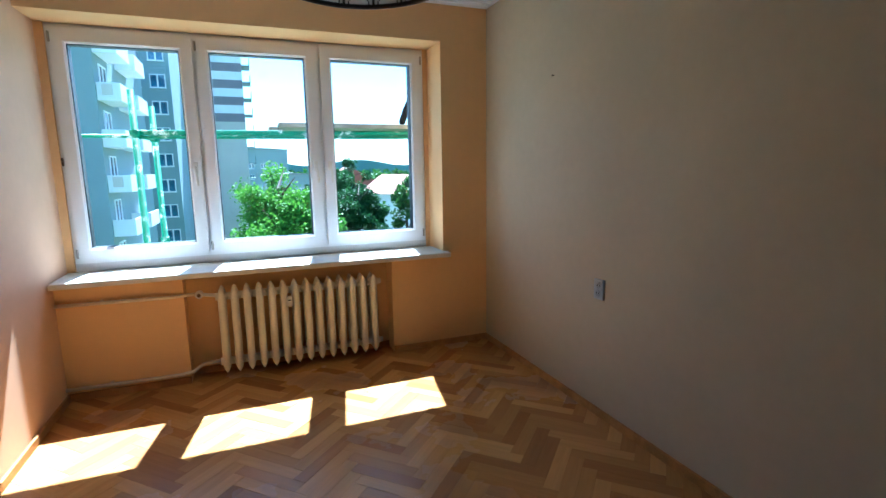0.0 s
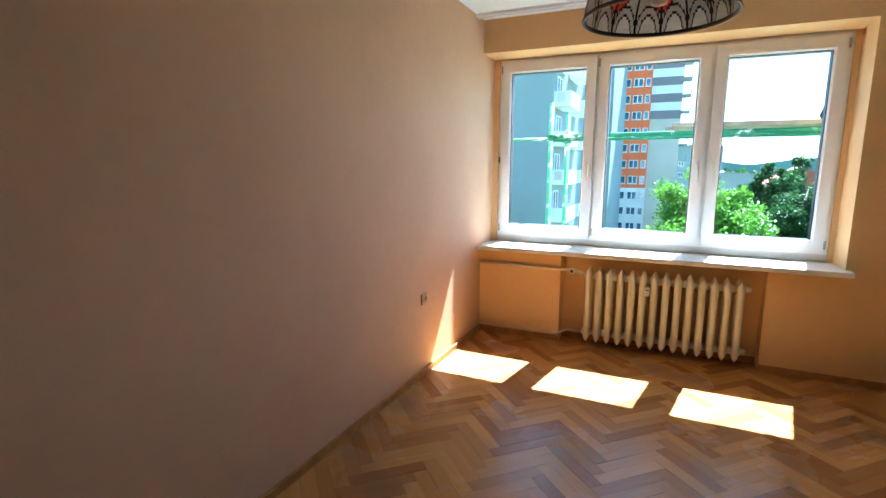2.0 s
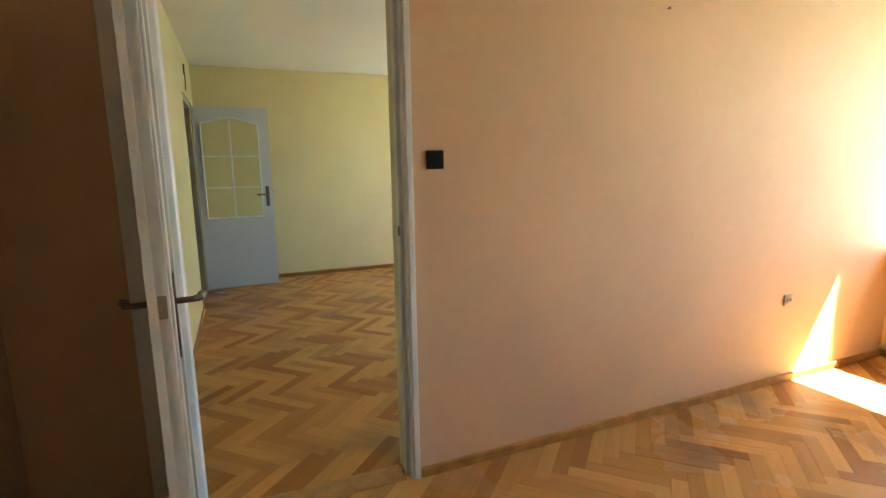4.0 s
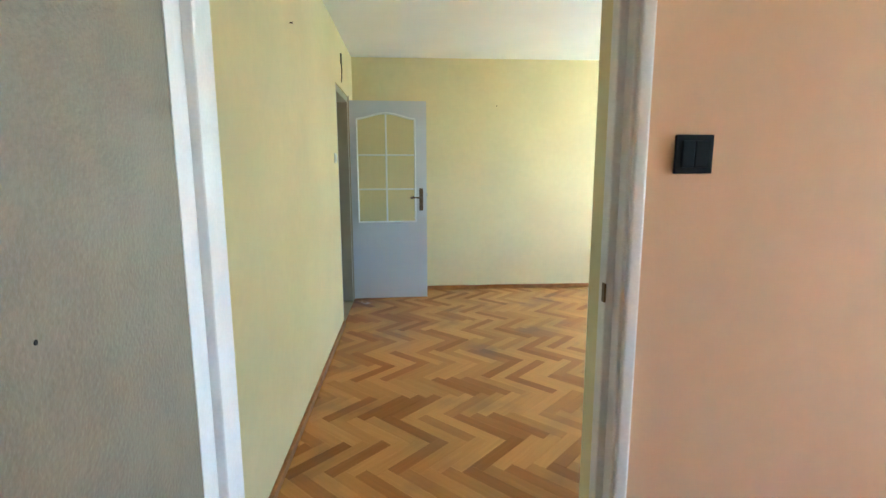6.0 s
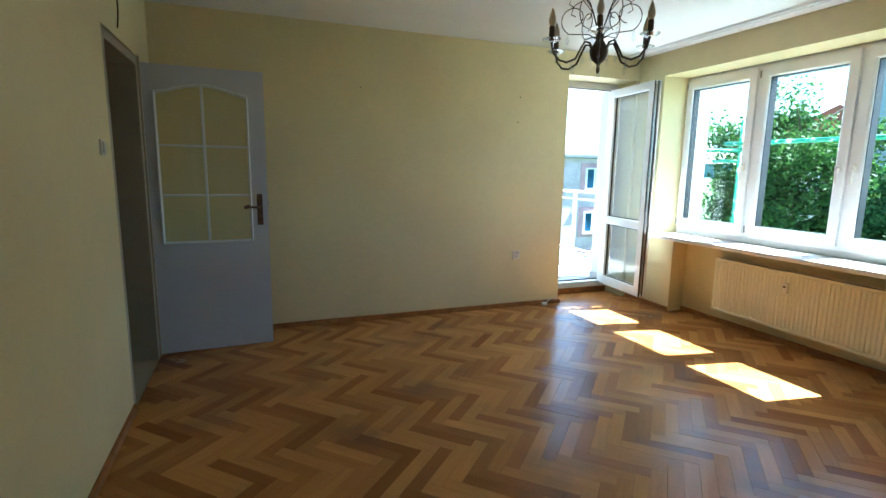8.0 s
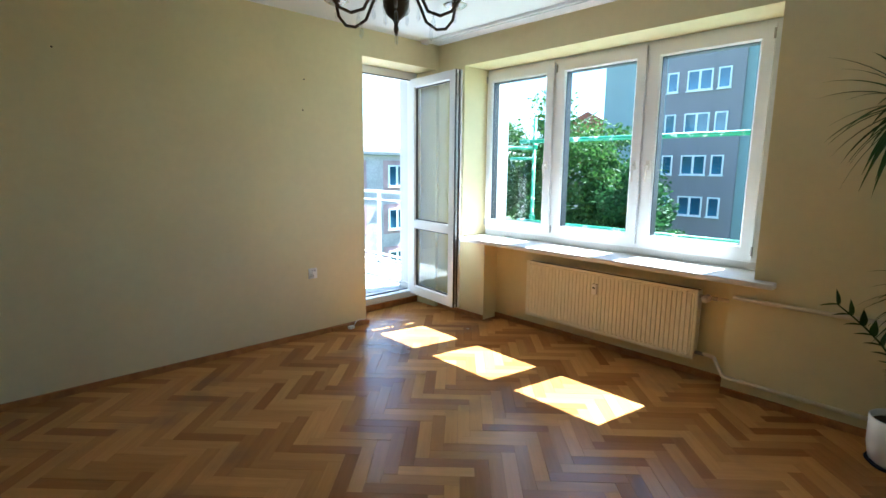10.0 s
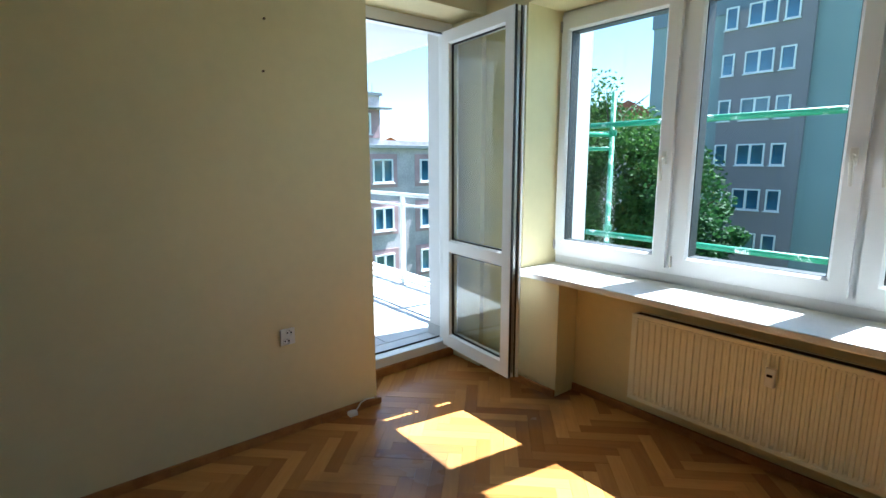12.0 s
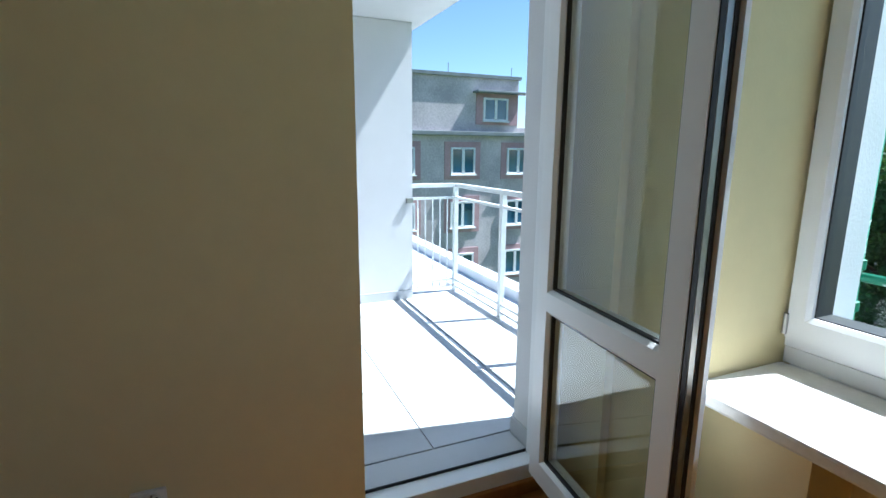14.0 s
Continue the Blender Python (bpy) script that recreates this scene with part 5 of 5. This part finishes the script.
def chandelier():
    cx, cy, zb = -3.448, 1.487, 1.848
    ch = empty("chandelier", cx, cy, zb, label="antique brass chandelier with candle bulbs and crystal drops", category="chandelier")
    ch.scale = (1.05, 1.05, 1.0)
    top = ZC - zb
    part("finial", lathe(bmesh.new(), [(0.0, 0.0), (0.006, 0.006), (0.009, 0.02), (0.006, 0.035), (0.012, 0.05)], 12), CHANDELIER, ch, smooth=True)
    part("body", lathe(bmesh.new(), [(0.012, 0.05), (0.03, 0.065), (0.042, 0.09), (0.045, 0.115), (0.03, 0.14), (0.018, 0.16), (0.02, 0.18), (0.012, 0.2), (0.012, 0.26)], 16), CHANDELIER, ch, smooth=True)
    part("stem", rod(bmesh.new(), (0, 0, 0.2), (0, 0, top - 0.03), 0.007, 8), CHANDELIER, ch)
    part("canopy", lathe(bmesh.new(), [(0.008, top - 0.09), (0.03, top - 0.07), (0.055, top - 0.02), (0.055, top - 0.001)], 20), CHANDELIER, ch, smooth=True)
    drop = bmesh.new()
    bmesh.ops.create_icosphere(drop, subdivisions=1, radius=0.011, matrix=Matrix.Translation((0, 0, -0.03)) @ Matrix.Diagonal((0.75, 0.75, 2.0, 1)))
    bmesh.ops.create_icosphere(drop, subdivisions=1, radius=0.006, matrix=Matrix.Translation((0, 0, -0.003)))
    drop_me = mesh_of("crystal_drop", drop, CRYSTAL)

    def hang(x, y, z, s=1.0):
        o = new("crystal_drop", drop_me)
        o.parent = ch
        o.location, o.scale = (x, y, z), (s, s, s)
        o.rotation_euler = (0, 0, random.uniform(0, 3))
    for k in range(6):
        a = math.radians(60 * k + 22)
        c, s = math.cos(a), math.sin(a)

        def P(r, z):
            return (r * c, r * s, z)
        bm = tube(bmesh.new(), [P(0.03, 0.10), P(0.05, 0.145), P(0.075, 0.15), P(0.095, 0.115), P(0.12, 0.065), P(0.165, 0.045), P(0.205, 0.055), P(0.235, 0.09), P(0.245, 0.135)], 0.0055, 8)
        part("arm", bm, CHANDELIER, ch, smooth=True)
        pan = lathe(bmesh.new(), [(0.0, 0.128), (0.012, 0.130), (0.030, 0.137), (0.044, 0.147), (0.043, 0.149), (0.028, 0.141), (0.0, 0.134)], 16, P(0.245, 0))
        part("drip_pan", pan, CRYSTAL, ch, "clear glass drip pan", True)
        can = lathe(bmesh.new(), [(0.0, 0.14), (0.013, 0.142), (0.0125, 0.205), (0.009, 0.208)], 14, P(0.245, 0))
        part("candle_sleeve", can, CHANDELIER, ch, "dark candle sleeve", True)
        bu = lathe(bmesh.new(), [(0.009, 0.206), (0.0155, 0.222), (0.016, 0.24), (0.011, 0.262), (0.004, 0.285), (0.0, 0.292)], 14, P(0.245, 0))
        part("candle_bulb", bu, DROPBULB, ch, "frosted flame-shaped bulb", True)
        # wire scroll above the arms
        b = a + math.radians(30)
        pts = []
        for i in range(26):
            q = i / 25
            ang = -1.1 + q * 5.4
            r = 0.075 * (1 - 0.55 * q)
            pts.append(((0.11 + 0.02 * q + r * math.cos(ang)) * math.cos(b), (0.11 + 0.02 * q + r * math.cos(ang)) * math.sin(b), 0.265 + r * math.sin(ang)))
        pts = [(0.012 * math.cos(b), 0.012 * math.sin(b), 0.165), (0.05 * math.cos(b), 0.05 * math.sin(b), 0.19)] + pts
        part("scroll", tube(bmesh.new(), pts, 0.0025, 5), CHANDELIER, ch)
        part("scroll", tube(bmesh.new(), [(0.01 * c, 0.01 * s, 0.20), (0.045 * c, 0.045 * s, 0.30), (0.10 * c, 0.10 * s, 0.37), (0.15 * c, 0.15 * s, 0.355), (0.165 * c, 0.165 * s, 0.315), (0.14 * c, 0.14 * s, 0.30)], 0.0025, 5), CHANDELIER, ch)
        hang(0.14 * c, 0.14 * s, 0.052)
        hang(0.15 * math.cos(b), 0.15 * math.sin(b), 0.20, 1.1)
        hang(0.075 * math.cos(b), 0.075 * math.sin(b), 0.095, 0.9)
        hang(0.245 * c, 0.245 * s, 0.118, 0.7)


chandelier()


# ---------------------------------------------------------------- house plants
def strap(bm, base, d, length, width, droop, seg=7):
    """A long arching strap leaf with a keel."""
    d = Vector(d).normalized()
    side = d.cross(Vector((0, 0, 1)))
    side = side.normalized() if side.length > 0.01 else Vector((1, 0, 0))
    p, v = Vector(base), d.copy()
    rows = []
    for i in range(seg + 1):
        q = i / seg
        w = width * (0.5 + 1.2 * q if q < 0.3 else 0.86 * (1 - (q - 0.3) / 0.7) ** 0.8) * 0.5
        n = side.cross(v).normalized()
        rows.append([bm.verts.new(p + side * w + n * w * 0.25), bm.verts.new(p), bm.verts.new(p - side * w + n * w * 0.25)])
        p = p + v * (length / seg)
        v = (v + Vector((0, 0, -droop / seg))).normalized()
    for a, b in zip(rows, rows[1:]):
        bm.faces.new((a[0], a[1], b[1], b[0]))
        bm.faces.new((a[1], a[2], b[2], b[1]))


def dracaena():
    bx, by = -1.66, 3.22
    t = empty("dracaena", bx, by, 0, label="tall leggy dragon tree with strap leaf heads in a brown pot", category="house plant")
    part("pot", lathe(bmesh.new(), [(0.0, 0.0), (0.11, 0.0), (0.145, 0.24), (0.15, 0.27), (0.138, 0.27), (0.13, 0.235), (0.0, 0.23)], 28), mat("brown glazed pot", (0.16, 0.08, 0.05), 0.35, 0.2, 8), t, smooth=True)
    part("soil", lathe(bmesh.new(), [(0.131, 0.232), (0.0, 0.245)], 20), SOIL, t)
    heads = ((Vector((-2.17 - bx, 3.0 - by, 1.60)), 0.35), (Vector((-2.0 - bx, 3.2 - by, 0.85)), 0.32))
    for h, ln in heads:
        part("cane", tube(bmesh.new(), [(0.02, 0, 0.22), (h.x * 0.25 + 0.05, h.y * 0.2, h.z * 0.55), (h.x * 0.55, h.y * 0.6, h.z * 0.86), (h.x, h.y, h.z)], [0.014, 0.012, 0.011, 0.011], 8), BARK, t, "bare woody cane", True)
        bm = bmesh.new()
        for k in range(64):
            q = k / 64
            a = k * 2.4 + random.uniform(-0.2, 0.2)
            el = 1.25 - 2.1 * q ** 0.7 + random.uniform(-0.12, 0.12)
            strap(bm, h + Vector((0, 0, 0.06 * (1 - q))), (math.cos(a) * math.cos(el), math.sin(a) * math.cos(el), math.sin(el)), ln * random.uniform(0.8, 1.1), 0.027, 0.75 + 0.6 * q)
        part("leaf_head", bm, PLANTLEAF, t, "crown of narrow dark green strap leaves")
        dry = bmesh.new()
        for k in range(8):
            a = k * 1.1
            strap(dry, h + Vector((0, 0, -0.01)), (0.5 * math.cos(a), 0.5 * math.sin(a), -0.85), 0.2, 0.018, 0.3)
        part("dry_foliage", dry, mat("dry brown leaves", (0.20, 0.09, 0.05), 0.8, 0.3, 10), t, "withered brown leaves")


def zz_plant():
    z = empty("zz_plant", -2.08, 3.40, 0, label="small plant with glossy paired leaves in a white ceramic pot", category="house plant")
    part("pot", lathe(bmesh.new(), [(0.0, 0.012), (0.085, 0.012), (0.105, 0.03), (0.118, 0.10), (0.122, 0.235), (0.117, 0.24), (0.112, 0.235), (0.11, 0.205), (0.0, 0.2)], 32), CERAMIC, z, "white ceramic pot", True)
    part("saucer", lathe(bmesh.new(), [(0.0, 0.0), (0.10, 0.0), (0.118, 0.018), (0.112, 0.02), (0.098, 0.011), (0.0, 0.011)], 28), BLACK, z, "dark saucer", True)
    part("soil", lathe(bmesh.new(), [(0.111, 0.206), (0.0, 0.215)], 20), SOIL, z)
    for (dx, dy, hh, seed) in ((-0.31, -0.02, 0.74, 1), (-0.03, 0.02, 0.42, 2), (0.03, -0.02, 0.34, 3)):
        pts = [Vector((dx * q ** 2 + 0.03 * math.sin(q * 2.5) * (seed == 1), dy * q, 0.2 + (hh - 0.2) * (q ** 0.9))) for q in [i / 12 for i in range(13)]]
        part("stalk", tube(bmesh.new(), pts, [0.008 - 0.005 * i / 12 for i in range(13)], 6), PLANTLEAF, z, smooth=True)
        bm = bmesh.new()
        for i in range(4, 13):
            d = (pts[i] - pts[i - 1]).normalized()
            side = d.cross(Vector((0.3, -1, 0.2))).normalized()
            for sg in (-1, 1):
                strap(bm, pts[i], d * 0.75 + side * sg * 0.75 + Vector((0, -0.15, 0)), 0.078, 0.046, 0.2, 5)
        part("foliage", bm, PLANTLEAF, z, "glossy dark paired leaflets")


dracaena()
zz_plant()


# ---------------------------------------------------------------- herringbone parquet
PARQUET_A, PARQUET_AJ = [wood("oak stave", (0.57, 0.285, 0.082), (0.30, 0.125, 0.034), per, 0.24) for per in ("object", "island")]
PARQUET_B, PARQUET_BJ = [wood("red oak stave", (0.55, 0.26, 0.072), (0.275, 0.108, 0.028), per, 0.22) for per in ("object", "island")]
SL, SW = 0.354, 0.068


def stave_bm(bm, m, uv, gap=0.0003, cut=0.0006):
    """One stave with eased edges, 10 mm thick, laid by the pose m."""
    hx, hy = SL / 2 - gap, SW / 2 - gap
    lo = [bm.verts.new(m @ Vector((x, y, -0.010))) for x, y in ((-hx, -hy), (hx, -hy), (hx, hy), (-hx, hy))]
    md = [bm.verts.new(m @ Vector((x, y, -cut * 0.6))) for x, y in ((-hx, -hy), (hx, -hy), (hx, hy), (-hx, hy))]
    up = [bm.verts.new(m @ Vector((x, y, 0.0))) for x, y in ((-hx + cut, -hy + cut), (hx - cut, -hy + cut), (hx - cut, hy - cut), (-hx + cut, hy - cut))]
    fs = [bm.faces.new(up)]
    for a, b in ((lo, md), (md, up)):
        for k in range(4):
            fs.append(bm.faces.new((a[k], a[(k + 1) % 4], b[(k + 1) % 4], b[k])))
    inv = m.inverted()
    for f in fs:
        for lp in f.loops:
            p = inv @ lp.vert.co
            lp[uv].uv = (p.x, p.y)


def herringbone(x0, x1, y0, y1, ox, oy):
    """Poses of all staves of a field whose bands run along y, counted from ox, oy."""
    u, v = Vector((1, 1, 0)).normalized(), Vector((-1, 1, 0)).normalized()
    out = []
    for i in range(-90, 90):
        for j in range(-40, 40):
            for kind in (0, 1):
                # lattice of an L-shaped pair of staves
                a = i * SW + j * SL
                b = i * SW - j * SL
                if kind == 0:
                    ca, cb, ang = a + SL / 2, b + SW / 2, 45
                else:
                    ca, cb, ang = a + SW / 2, b + SW + SL / 2, 135
                c = u * ca + v * cb + Vector((ox, oy, 0))
                if x0 - 0.16 < c.x < x1 + 0.16 and y0 - 0.16 < c.y < y1 + 0.16:
                    out.append((Matrix.Translation(c) @ pose(0, 0, 0, 0, 0, ang), c))
    return out


def lay(floor, x0, x1, y0, y1, ox, oy, near, mo, mj):
    """Staves inside the plan stretch `near` are parts, the others one joined part; edge staves are cut at the walls."""
    bm = bmesh.new()
    uv = bm.loops.layers.uv.new("UVMap")
    stave_bm(bm, Matrix(), uv)
    shared = mesh_of("stave", bm, mo)
    rest = bmesh.new()
    ruv = rest.loops.layers.uv.new("UVMap")
    count = 0
    for m, c in herringbone(x0, x1, y0, y1, ox, oy):
        tilt = pose(0, 0, random.uniform(-0.0006, 0.0004), random.uniform(-0.16, 0.16), random.uniform(-0.05, 0.05), random.uniform(-0.2, 0.2))
        inner = x0 + 0.15 < c.x < x1 - 0.15 and y0 + 0.15 < c.y < y1 - 0.15
        if inner and near[0] < c.x < near[1] and near[2] < c.y < near[3] and count < 300:
            ob = new("stave", shared)
            ob.parent = floor
            ob.matrix_basis = m @ tilt
            count += 1
        else:
            stave_bm(rest, m @ tilt, ruv)
    for co, no in (((x0, 0, 0), (-1, 0, 0)), ((x1, 0, 0), (1, 0, 0)), ((0, y0, 0), (0, -1, 0)), ((0, y1, 0), (0, 1, 0))):
        bmesh.ops.bisect_plane(rest, geom=rest.verts[:] + rest.edges[:] + rest.faces[:], plane_co=co, plane_no=no, clear_outer=True)
    ob = part("staves", rest, mj, floor)
    ob["kind"] = "stuff"


lay(FLOOR1, X1L - 0.05, X1R, YS1, YW + 0.14, 0.225, 1.2, (-1.0, 1.8, 0.2, 3.4), PARQUET_A, PARQUET_AJ)
lay(FLOOR2, -5.87, X2R + 0.05, YS2, YW + 0.17, -3.62, 1.42, (-5.6, -2.2, 0.6, 3.6), PARQUET_B, PARQUET_BJ)
